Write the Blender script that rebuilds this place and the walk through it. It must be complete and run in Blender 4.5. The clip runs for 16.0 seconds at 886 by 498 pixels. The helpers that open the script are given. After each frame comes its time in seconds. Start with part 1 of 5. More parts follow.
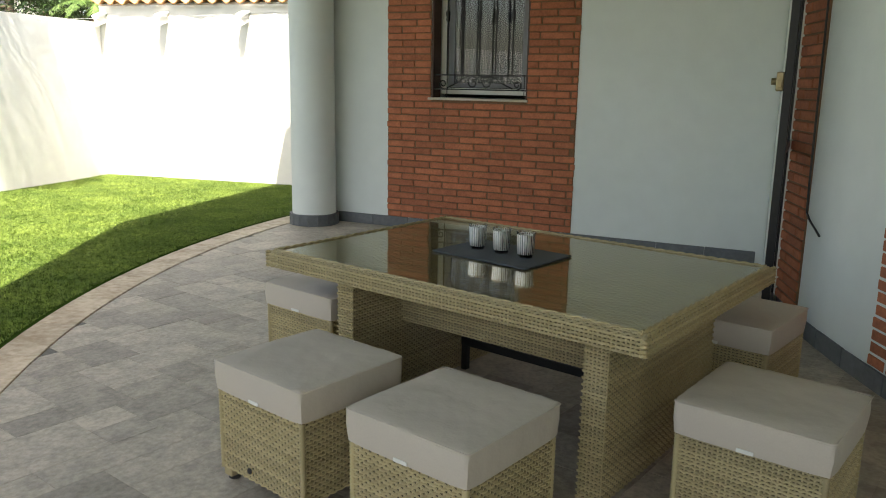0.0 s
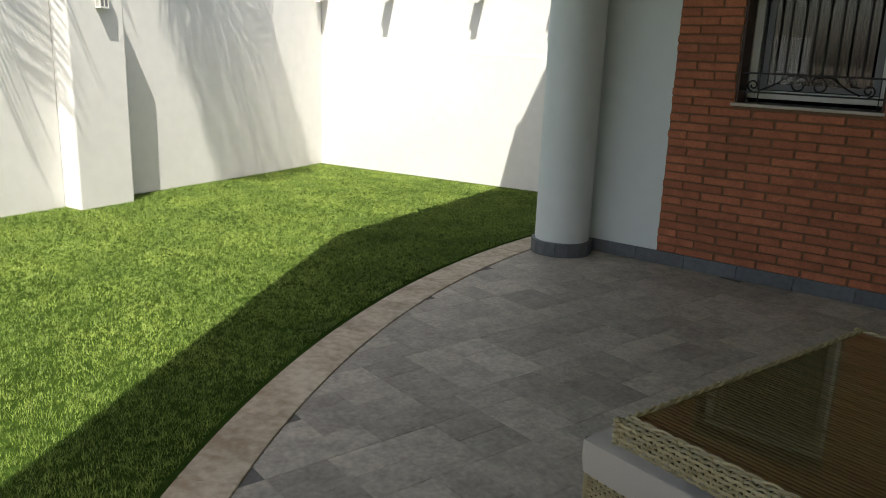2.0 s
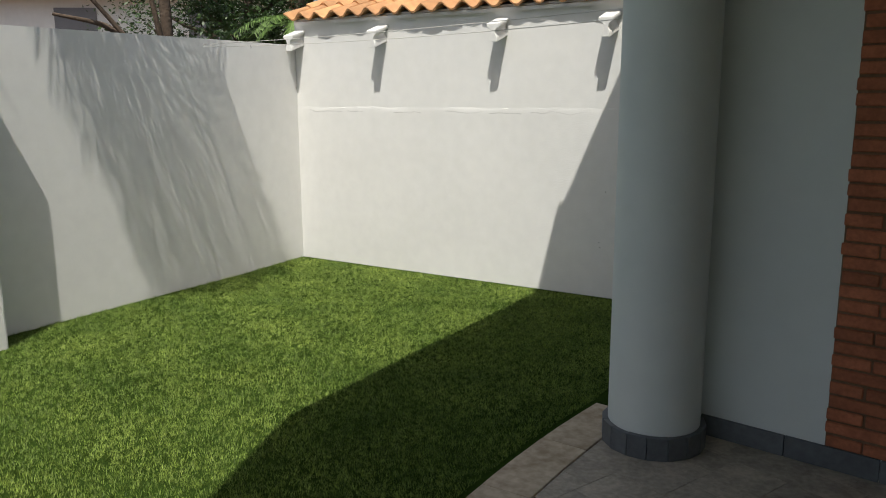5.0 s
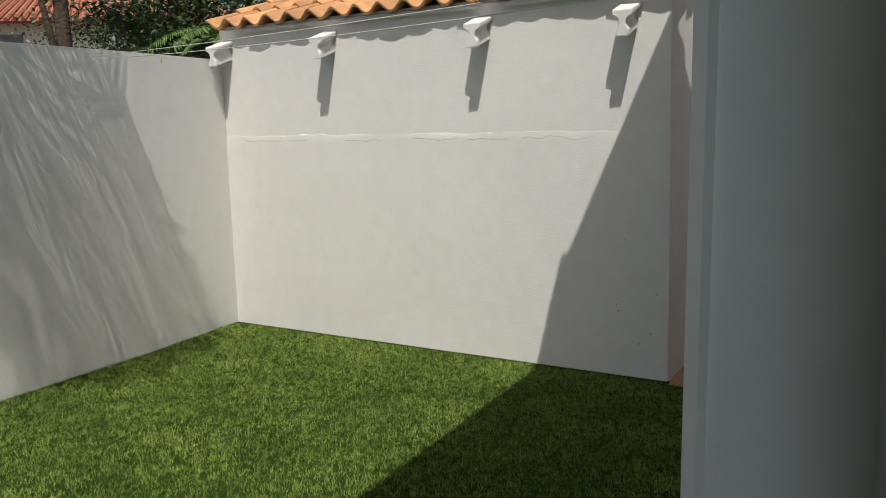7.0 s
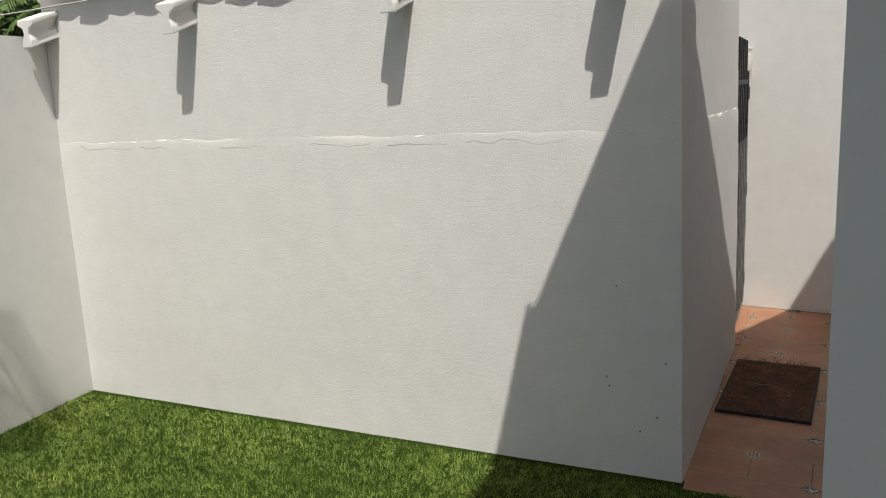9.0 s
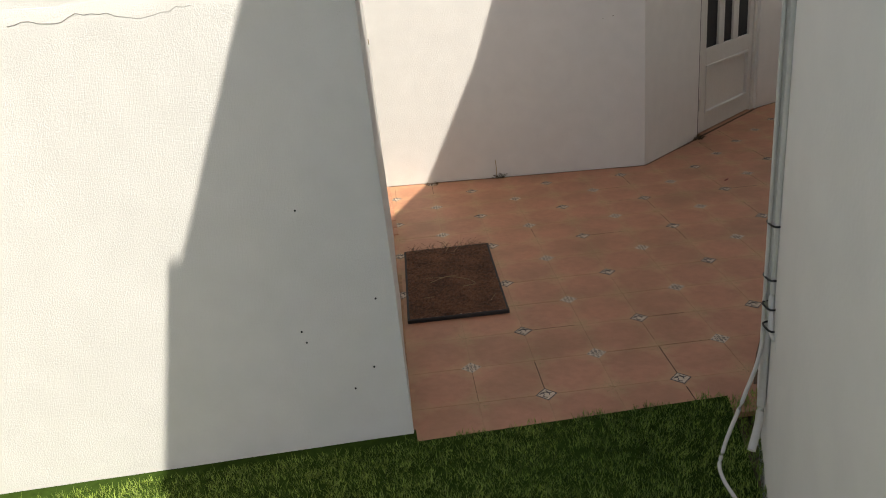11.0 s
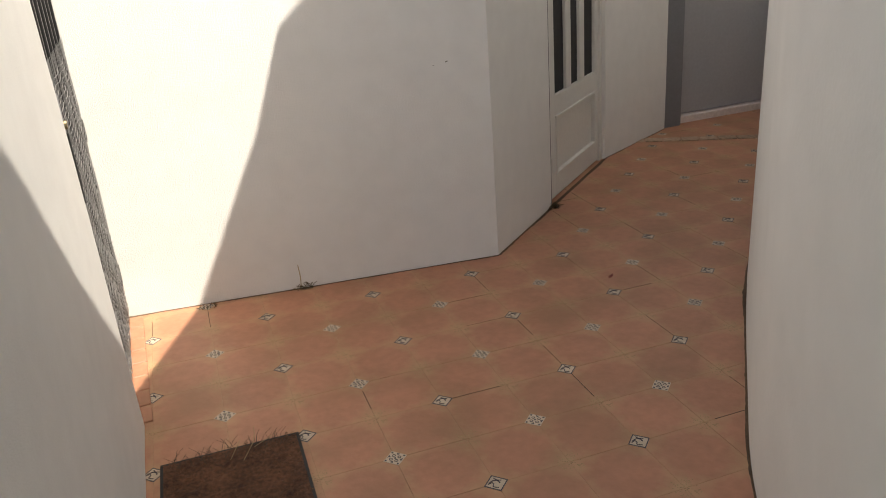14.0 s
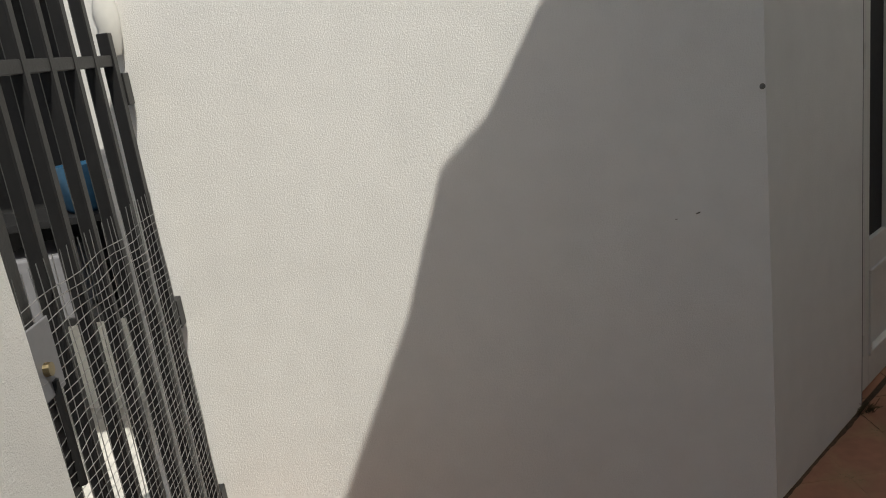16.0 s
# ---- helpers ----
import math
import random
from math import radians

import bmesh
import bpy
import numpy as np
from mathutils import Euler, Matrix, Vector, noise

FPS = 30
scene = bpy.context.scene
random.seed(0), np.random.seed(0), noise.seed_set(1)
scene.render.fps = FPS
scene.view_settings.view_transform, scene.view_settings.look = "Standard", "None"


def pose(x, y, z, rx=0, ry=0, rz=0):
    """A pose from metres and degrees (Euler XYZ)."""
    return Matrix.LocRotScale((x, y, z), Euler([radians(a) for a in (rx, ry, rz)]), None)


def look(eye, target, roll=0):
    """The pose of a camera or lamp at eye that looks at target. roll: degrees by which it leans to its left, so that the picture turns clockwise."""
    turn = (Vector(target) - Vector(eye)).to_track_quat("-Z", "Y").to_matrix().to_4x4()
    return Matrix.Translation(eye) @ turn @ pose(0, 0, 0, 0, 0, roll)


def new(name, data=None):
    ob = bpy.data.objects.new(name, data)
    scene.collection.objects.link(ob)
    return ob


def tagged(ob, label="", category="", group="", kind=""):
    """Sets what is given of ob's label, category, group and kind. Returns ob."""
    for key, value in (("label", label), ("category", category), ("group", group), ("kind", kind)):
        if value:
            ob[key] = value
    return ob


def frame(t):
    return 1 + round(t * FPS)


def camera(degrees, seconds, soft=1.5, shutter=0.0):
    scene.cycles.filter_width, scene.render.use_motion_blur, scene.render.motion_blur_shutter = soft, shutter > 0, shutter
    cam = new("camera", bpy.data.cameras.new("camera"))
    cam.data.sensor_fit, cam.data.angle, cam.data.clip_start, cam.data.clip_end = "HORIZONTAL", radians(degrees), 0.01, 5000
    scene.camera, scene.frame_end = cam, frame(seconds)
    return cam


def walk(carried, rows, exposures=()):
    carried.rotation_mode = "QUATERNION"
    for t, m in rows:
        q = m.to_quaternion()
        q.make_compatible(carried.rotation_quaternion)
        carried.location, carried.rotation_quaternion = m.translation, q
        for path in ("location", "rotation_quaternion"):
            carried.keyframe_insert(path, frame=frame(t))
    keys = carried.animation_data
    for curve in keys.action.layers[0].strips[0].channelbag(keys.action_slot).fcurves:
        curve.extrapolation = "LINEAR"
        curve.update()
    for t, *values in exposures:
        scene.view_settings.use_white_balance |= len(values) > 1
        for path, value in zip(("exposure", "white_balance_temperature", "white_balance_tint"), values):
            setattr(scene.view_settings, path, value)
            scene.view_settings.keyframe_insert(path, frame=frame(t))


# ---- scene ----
cam = camera(58.7, 16.0, soft=1.0)
PATH = [
    (0, (7.721, -9.199, 1.377), (7.147, -7.319, 0.956), 1.0),
    (0.5, (7.443, -8.994, 1.396), (6.777, -7.146, 0.965), 1.3),
    (1, (7.178, -8.653, 1.389), (6.418, -6.843, 0.950), 1.3),
    (1.5, (6.891, -8.291, 1.445), (5.940, -6.585, 0.966), 2.4),
    (2, (6.548, -8.008, 1.503), (5.566, -6.324, 1.009), 2.2),
    (2.5, (6.320, -7.725, 1.519), (5.319, -6.047, 1.042), 1.2),
    (3, (6.094, -7.441, 1.558), (5.056, -5.779, 1.106), 1.8),
    (3.5, (5.788, -7.149, 1.599), (4.742, -5.486, 1.166), 1.5),
    (4, (5.585, -6.837, 1.603), (4.557, -5.158, 1.193), 0.5),
    (4.2, (5.549, -6.603, 1.614), (4.502, -4.936, 1.208), -0.1),
    (6.5, (4.734, -4.842, 1.609), (3.699, -3.152, 1.268), -1.1),
    (7, (4.522, -4.547, 1.552), (3.534, -2.823, 1.234), -1.3),
    (7.5, (4.404, -4.201, 1.516), (3.409, -2.481, 1.213), -1.2),
    (8, (4.184, -3.843, 1.594), (3.185, -2.131, 1.256), -1.8),
    (8.5, (4.003, -3.551, 1.616), (3.112, -1.782, 1.272), -2.8),
    (9, (3.868, -3.174, 1.662), (3.027, -1.390, 1.273), -2.7),
    (9.5, (3.707, -2.907, 1.614), (3.111, -1.052, 1.118), -2.2),
    (10, (3.613, -2.645, 1.592), (3.290, -0.781, 0.910), -3.4),
    (12.3, (3.220, -1.760, 1.557), (3.737, 0.023, 0.783), -5.8),
    (12.5, (3.228, -1.640, 1.569), (3.767, 0.150, 0.826), -5.5),
    (13, (3.273, -1.301, 1.604), (3.860, 0.486, 0.892), -5.4),
    (13.5, (3.463, -0.972, 1.599), (4.083, 0.806, 0.895), -5.2),
    (14, (3.699, -0.687, 1.553), (4.339, 1.064, 0.799), -4.5),
    (14.5, (3.857, -0.372, 1.545), (4.517, 1.343, 0.729), -5.5),
    (15, (3.969, -0.106, 1.566), (4.536, 1.695, 0.873), -6.2),
    (15.5, (4.136, 0.195, 1.598), (4.414, 2.110, 1.050), -7.8),
    (16, (4.190, 0.531, 1.589), (4.269, 2.472, 1.068), -8.0),
]
EXPOSURES = [(0.0, 1.82, 7300, 6), (0.8, 1.42, 7200, 6), (1.5, 1.08, 7100, 7), (2.0, 0.78, 6900, 7), (3.0, 0.36, 6600, 7), (4.0, 0.15, 6600, 7), (7.0, -0.36, 6750, 8), (9.0, -0.24, 6700, 8), (9.5, -0.24, 6750, 8), (10.0, 0.08, 6900, 9), (12.5, 0.70, 7150, 9), (13.5, 0.76, 7200, 9), (14.5, 1.08, 7250, 9), (15.0, 0.38, 6900, 8), (15.2, 0.28, 6850, 8), (15.5, 0.08, 6850, 7), (16.0, -0.06, 6750, 6)]
walk(cam, [(t, look(eye, target, roll)) for t, eye, target, roll in PATH], EXPOSURES)

# ---- world, sun ----
SUN_DIR = Vector((-0.23, 0.45, -1.0)).normalized()
world = bpy.data.worlds.new("sky")
scene.world = world
world.use_nodes = True
wn = world.node_tree.nodes
sky = wn.new("ShaderNodeTexSky")
sky.sky_type = "NISHITA"
sky.sun_disc = False
sky.sun_elevation = math.asin(-SUN_DIR.z)
sky.sun_rotation = math.atan2(-SUN_DIR.x, -SUN_DIR.y)
sky.air_density, sky.dust_density, sky.ozone_density = 0.9, 3.5, 0.8
wn["Background"].inputs["Strength"].default_value = 0.118
world.node_tree.links.new(sky.outputs[0], wn["Background"].inputs["Color"])
sun = new("sun", bpy.data.lights.new("sun", "SUN"))
sun.data.energy, sun.data.angle, sun.data.color = 4.5, radians(0.5), (1.0, 0.972, 0.92)
sun.matrix_world = look((5, -5, 20), Vector((5, -5, 20)) + SUN_DIR)


# ---- materials ----
def mat(name, base, rough=0.7, metal=0.0, vary=0.12, grain=40.0, blotch=2.0, bump=0.15, bump_scale=120.0, rand=0.0,
        tint=None, spec=0.5, bump_dist=0.004):
    """A procedural surface: two scales of colour variation, bump, and a shade that differs from piece to piece."""
    m = bpy.data.materials.new(name)
    m.use_nodes = True
    n, l = m.node_tree.nodes, m.node_tree.links
    p = n["Principled BSDF"]
    tc = n.new("ShaderNodeTexCoord")
    n1, n2, n3 = (n.new("ShaderNodeTexNoise") for _ in range(3))
    where = tc.outputs["Object"]
    if rand:
        own, far, move = n.new("ShaderNodeObjectInfo"), n.new("ShaderNodeMath"), n.new("ShaderNodeVectorMath")
        far.operation, move.operation = "MULTIPLY", "ADD"
        far.inputs[1].default_value = 60.0
        l.new(own.outputs["Random"], far.inputs[0])
        l.new(tc.outputs["Object"], move.inputs[0])
        l.new(far.outputs[0], move.inputs[1])
        where = move.outputs[0]
    n1.inputs["Scale"].default_value, n2.inputs["Scale"].default_value, n3.inputs["Scale"].default_value = grain, blotch, bump_scale
    for q, d in ((n1, 3), (n2, 5), (n3, 4)):
        q.inputs["Detail"].default_value = d
        l.new(where, q.inputs["Vector"])
    mix = n.new("ShaderNodeMix")
    mix.data_type = "RGBA"
    other = tint or tuple(c * (1 - 2.2 * vary) for c in base)
    mix.inputs[6].default_value, mix.inputs[7].default_value = (*base, 1), (*other, 1)
    add = n.new("ShaderNodeMath")
    add.operation = "MULTIPLY_ADD"
    add.inputs[1].default_value = 0.5
    half = n.new("ShaderNodeMath")
    half.operation = "MULTIPLY"
    half.inputs[1].default_value = 0.5
    l.new(n2.outputs["Fac"], half.inputs[0])
    l.new(n1.outputs["Fac"], add.inputs[0])
    l.new(half.outputs[0], add.inputs[2])
    ramp = n.new("ShaderNodeMapRange")
    ramp.inputs[1].default_value, ramp.inputs[2].default_value = 0.36, 0.64
    l.new(add.outputs[0], ramp.inputs[0])
    l.new(ramp.outputs[0], mix.inputs[0])
    col = mix.outputs[2]
    if rand:
        info = n.new("ShaderNodeObjectInfo")
        geo = n.new("ShaderNodeNewGeometry")
        both = n.new("ShaderNodeMath")
        both.operation = "ADD"
        l.new(info.outputs["Random"], both.inputs[0])
        l.new(geo.outputs["Random Per Island"], both.inputs[1])
        fr = n.new("ShaderNodeMath")
        fr.operation = "FRACT"
        l.new(both.outputs[0], fr.inputs[0])
        mr = n.new("ShaderNodeMapRange")
        mr.inputs[3].default_value, mr.inputs[4].default_value = 1 - rand, 1 + rand
        l.new(fr.outputs[0], mr.inputs[0])
        hsv = n.new("ShaderNodeHueSaturation")
        l.new(col, hsv.inputs["Color"])
        l.new(mr.outputs[0], hsv.inputs["Value"])
        col = hsv.outputs[0]
    l.new(col, p.inputs["Base Color"])
    p.inputs["Roughness"].default_value, p.inputs["Metallic"].default_value = rough, metal
    p.inputs["Specular IOR Level"].default_value = spec
    if bump:
        b = n.new("ShaderNodeBump")
        b.inputs["Strength"].default_value, b.inputs["Distance"].default_value = bump, bump_dist
        l.new(n3.outputs["Fac"], b.inputs["Height"])
        l.new(b.outputs[0], p.inputs["Normal"])
    return m


PLASTER = mat("white_plaster", (0.80, 0.79, 0.765), 0.85, vary=0.03, grain=9, blotch=1.3, bump=0.5, bump_scale=300, bump_dist=0.003)
# trowel marks and coarse grit on top of the fine grain of the render
pn, pl = PLASTER.node_tree.nodes, PLASTER.node_tree.links
ptc, pgrit, ptrowel, pb1, pb2 = (pn.new(k) for k in ("ShaderNodeTexCoord", "ShaderNodeTexNoise", "ShaderNodeTexNoise", "ShaderNodeBump", "ShaderNodeBump"))
pgrit.inputs["Scale"].default_value, pgrit.inputs["Detail"].default_value, pgrit.inputs["Roughness"].default_value = 95, 5, 0.65
ptrowel.inputs["Scale"].default_value, ptrowel.inputs["Detail"].default_value, ptrowel.inputs["Distortion"].default_value = 9, 4, 0.8
pb1.inputs["Strength"].default_value, pb1.inputs["Distance"].default_value = 0.32, 0.005
pb2.inputs["Strength"].default_value, pb2.inputs["Distance"].default_value = 0.05, 0.015
for q in (pgrit, ptrowel):
    pl.new(ptc.outputs["Object"], q.inputs["Vector"])
pl.new(pgrit.outputs["Fac"], pb1.inputs["Height"])
pl.new(ptrowel.outputs["Fac"], pb2.inputs["Height"])
pl.new(pb2.outputs[0], pb1.inputs["Normal"])
pl.new(pb1.outputs[0], [q for q in pn if q.type == "BUMP" and q.outputs[0].is_linked and q.outputs[0].links[0].to_node.type == "BSDF_PRINCIPLED"][0].inputs["Normal"])
# white porch plaster; part of its shade is mixed in as grey-green
RENDER2 = mat("smooth_shaded_plaster", (0.675, 0.71, 0.685), 0.75, vary=0.03, grain=6, blotch=1.1, bump=0.25, bump_scale=45, bump_dist=0.004)
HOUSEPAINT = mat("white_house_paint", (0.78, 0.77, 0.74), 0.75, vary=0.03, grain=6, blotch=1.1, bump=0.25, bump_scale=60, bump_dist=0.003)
BRICK = mat("red_brick", (0.45, 0.15, 0.073), 0.85, vary=0.16, grain=60, blotch=9, bump=0.5, bump_scale=160, rand=0.16, bump_dist=0.003)
CHIP = mat("grey_undercoat", (0.22, 0.21, 0.19), 0.95, vary=0.2, grain=150)
MORTAR = mat("brown_mortar", (0.22, 0.125, 0.07), 0.95, vary=0.15, grain=80, bump=0.6, bump_scale=200)
STONE = mat("grey_stone_tile", (0.45, 0.39, 0.31), 0.55, vary=0.19, grain=42, blotch=10, bump=0.8, bump_scale=48, rand=0.24, bump_dist=0.006)
GROUT = mat("grey_grout", (0.17, 0.16, 0.145), 0.9, vary=0.15)
SKIRT = mat("slate_skirting_tile", (0.13, 0.14, 0.15), 0.45, vary=0.15, grain=30, blotch=6, bump=0.2, rand=0.12)
LIME = mat("cream_limestone", (0.60, 0.50, 0.365), 0.6, vary=0.2, grain=22, blotch=4.5, bump=0.45, bump_scale=50, rand=0.08, tint=(0.33, 0.24, 0.145))
TERRA = mat("terracotta_tile", (0.44, 0.20, 0.118), 0.55, vary=0.14, grain=30, blotch=6, bump=0.2, bump_scale=50, rand=0.05, tint=(0.36, 0.165, 0.095))
# each tile is printed redder in its middle and sandier towards its corners
tn, tl = TERRA.node_tree.nodes, TERRA.node_tree.links
tco, tlen, tmr, tmx = (tn.new(k) for k in ("ShaderNodeTexCoord", "ShaderNodeVectorMath", "ShaderNodeMapRange", "ShaderNodeMix"))
tlen.operation, tmx.data_type = "LENGTH", "RGBA"
tmr.inputs[1].default_value, tmr.inputs[2].default_value, tmr.inputs[4].default_value = 0.155, 0.245, 0.8
tno, tad = tn.new("ShaderNodeTexNoise"), tn.new("ShaderNodeMath")
tno.inputs["Scale"].default_value, tno.inputs["Detail"].default_value = 22, 5
tad.operation = "MULTIPLY_ADD"
tad.inputs[1].default_value = 0.13
tl.new(tco.outputs["Object"], tlen.inputs[0])
tl.new(tco.outputs["Object"], tno.inputs["Vector"])
tl.new(tno.outputs["Fac"], tad.inputs[0])
tl.new(tlen.outputs["Value"], tad.inputs[2])
tl.new(tad.outputs[0], tmr.inputs[0])
tl.new(tmr.outputs[0], tmx.inputs[0])
tl.new(tn["Principled BSDF"].inputs["Base Color"].links[0].from_socket, tmx.inputs[6])
tmx.inputs[7].default_value = (0.45, 0.285, 0.15, 1)
# trodden-in dirt that runs on from tile to tile
tgeo, tdirt, tdr, tdm = (tn.new(k) for k in ("ShaderNodeNewGeometry", "ShaderNodeTexNoise", "ShaderNodeMapRange", "ShaderNodeMix"))
tdirt.inputs["Scale"].default_value, tdirt.inputs["Detail"].default_value = 3.2, 8
tdr.inputs[1].default_value, tdr.inputs[2].default_value, tdr.inputs[4].default_value = 0.45, 0.72, 0.55
tdm.data_type = "RGBA"
tdm.inputs[7].default_value = (0.235, 0.125, 0.062, 1)
tl.new(tgeo.outputs["Position"], tdirt.inputs["Vector"])
tl.new(tdirt.outputs["Fac"], tdr.inputs[0])
tl.new(tdr.outputs[0], tdm.inputs[0])
tl.new(tmx.outputs[2], tdm.inputs[6])
tl.new(tdm.outputs[2], tn["Principled BSDF"].inputs["Base Color"])
TGROUT = mat("sandy_grout", (0.43, 0.25, 0.14), 0.9, vary=0.2)
INLAY = mat("pale_inlay", (0.55, 0.45, 0.34), 0.5, vary=0.12, rand=0.06)
INK = mat("dark_inlay_line", (0.06, 0.05, 0.06), 0.6)
CLOVER = mat("olive_inlay", (0.42, 0.295, 0.15), 0.7, vary=0.25, grain=90, blotch=30)
ROOF = mat("orange_roof_tile", (0.64, 0.34, 0.15), 0.8, vary=0.2, grain=14, blotch=4, bump=0.4, rand=0.2, tint=(0.46, 0.24, 0.115))
SOIL = mat("soil", (0.16, 0.12, 0.08), 0.95, vary=0.2)
TURF = mat("turf_backing", (0.035, 0.062, 0.012), 0.95, vary=0.2, grain=50, spec=0.0)
WICKER = mat("honey_wicker", (0.43, 0.355, 0.195), 0.45, vary=0.12, grain=14, blotch=5, bump=0.1, bump_scale=300, rand=0.2, tint=(0.37, 0.295, 0.155))
# core colour that paints the shade in the gaps between strands
WICKER_SHADE = mat("wicker_gap_shade", (0.075, 0.056, 0.03), 0.8)
FABRIC = mat("taupe_canvas", (0.50, 0.44, 0.37), 0.9, vary=0.04, grain=300, blotch=4, bump=0.5, bump_scale=11, bump_dist=0.012)
PLACEMAT = mat("slate_woven_placemat", (0.075, 0.085, 0.095), 0.75, vary=0.2, grain=250, bump=0.5, bump_scale=500, bump_dist=0.001)
IRON = mat("black_iron", (0.02, 0.02, 0.021), 0.42, vary=0.1, bump=0.15, spec=0.3)
STEEL = mat("brass_steel", (0.33, 0.27, 0.16), 0.4, metal=1.0)
WOOD = mat("dark_brown_wood", (0.085, 0.034, 0.022), 0.55, vary=0.2, grain=30)
PVC = mat("white_frame", (0.72, 0.71, 0.67), 0.4, vary=0.03, bump=0.05)
SILL = mat("pale_sill_stone", (0.52, 0.46, 0.37), 0.6, vary=0.08)
GATEGREY = mat("light_grey_steel", (0.40, 0.40, 0.415), 0.5, vary=0.05, bump=0.05)
GREYMETAL = mat("grey_steel_door", (0.20, 0.20, 0.215), 0.5, vary=0.05, metal=0.0, bump=0.05)
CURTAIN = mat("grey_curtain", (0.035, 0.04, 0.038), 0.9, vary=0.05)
# near-black for surfaces that stand in for unlit space
DARK = mat("unlit_space_black", (0.03, 0.03, 0.03), 0.9)
BARK = mat("grey_brown_bark", (0.12, 0.085, 0.06), 0.95, vary=0.2, grain=25, bump=0.8, bump_scale=40, bump_dist=0.02)
LEAF = mat("leaf", (0.05, 0.10, 0.022), 0.5, vary=0.2, bump=0, rand=0.4)
FERN = mat("light_leaf", (0.13, 0.22, 0.05), 0.55, vary=0.2, bump=0, rand=0.35)
COIR = mat("brown_coir", (0.20, 0.088, 0.045), 0.95, vary=0.34, grain=70, blotch=9, bump=0.9, bump_scale=220, bump_dist=0.01)
RUBBER = mat("black_rubber", (0.025, 0.022, 0.022), 0.7)
CABLE = mat("white_cable", (0.66, 0.64, 0.60), 0.5, vary=0.05, bump=0)
TIE = mat("black_tie", (0.012, 0.012, 0.012), 0.5, bump=0)
STRAW = mat("dry_straw", (0.45, 0.34, 0.18), 0.9, bump=0)
WIRE = mat("galvanised_wire", (0.42, 0.42, 0.42), 0.4, metal=0.9, bump=0)
BLUE = mat("blue_plastic", (0.035, 0.13, 0.24), 0.4, bump=0)


def glass_mat(name, colour, rough=0.02):
    m = bpy.data.materials.new(name)
    m.use_nodes = True
    p = m.node_tree.nodes["Principled BSDF"]
    p.inputs["Base Color"].default_value = (*colour, 1)
    p.inputs["Transmission Weight"].default_value, p.inputs["Roughness"].default_value, p.inputs["IOR"].default_value = 1.0, rough, 1.5
    return m


GLASS = glass_mat("clear_glass", (0.95, 0.97, 0.96))
TABLEGLASS = glass_mat("bronze_tinted_glass", (0.91, 0.89, 0.78))
SILVERGLASS = mat("ribbed_silver_glass", (0.90, 0.88, 0.85), 0.3, metal=0.9, vary=0.03, bump=0)
RIBDARK = mat("smoked_rib", (0.05, 0.048, 0.045), 0.2, vary=0.05, bump=0)


def blade_mat():
    m = mat("artificial_grass_blade", (0.262, 0.345, 0.066), 0.55, vary=0.38, grain=85, blotch=2.2, bump=0, rand=0.5, tint=(0.080, 0.142, 0.020), spec=0.3)
    return m


BLADE = blade_mat()


# ---- mesh helpers ----
def part(name, bm, material, parent=None, label=""):
    """One bmesh as one mesh object, a part of parent."""
    me = bpy.data.meshes.new(name)
    bm.to_mesh(me)
    bm.free()
    me.materials.append(material)
    ob = new(name, me)
    if parent:
        ob.parent = parent
    return tagged(ob, label) if label else ob


def thing(name, m, label, category, group="", kind=""):
    """An empty at the base of a thing, which its parts hang from."""
    ob = new(name)
    ob.matrix_world = m
    ob.empty_display_size = 0.1
    return tagged(ob, label, category, group, kind)


def shade(ob, angle=40):
    for p in ob.data.polygons:
        p.use_smooth = True
    ob.data.set_sharp_from_angle(angle=radians(angle))
    return ob


def box(bm, x0, y0, z0, x1, y1, z1, bevel=0.0, seg=2, m=None):
    r = bmesh.ops.create_cube(bm, size=1)
    vs = r["verts"]
    t = Matrix.Translation(((x0 + x1) / 2, (y0 + y1) / 2, (z0 + z1) / 2)) @ Matrix.Diagonal((x1 - x0, y1 - y0, z1 - z0, 1))
    bmesh.ops.transform(bm, matrix=t, verts=vs)
    if bevel:
        es = list({e for v in vs for e in v.link_edges})
        out = bmesh.ops.bevel(bm, geom=es, offset=bevel, segments=seg, profile=0.5, affect="EDGES")
        vs = list({v for f in out["faces"] for v in f.verts} | {v for v in vs if v.is_valid})
    if m is not None:
        bmesh.ops.transform(bm, matrix=m, verts=vs)
    return vs


def prism(bm, pts, z0, z1):
    a = [bm.verts.new((x, y, z0)) for x, y in pts]
    b = [bm.verts.new((x, y, z1)) for x, y in pts]
    n = len(pts)
    fs = [bm.faces.new(a[::-1]), bm.faces.new(b)]
    fs += [bm.faces.new((a[i], a[(i + 1) % n], b[(i + 1) % n], b[i])) for i in range(n)]
    bmesh.ops.recalc_face_normals(bm, faces=fs)


def lathe(bm, profile, n=40, cx=0.0, cy=0.0):
    rings = [[bm.verts.new((cx + r * math.cos(2 * math.pi * i / n), cy + r * math.sin(2 * math.pi * i / n), z)) for i in range(n)] for r, z in profile]
    fs = []
    for a, b in zip(rings, rings[1:]):
        fs += [bm.faces.new((a[i], a[(i + 1) % n], b[(i + 1) % n], b[i])) for i in range(n)]
    fs += [bm.faces.new(rings[0][::-1]), bm.faces.new(rings[-1])]
    bmesh.ops.recalc_face_normals(bm, faces=fs)


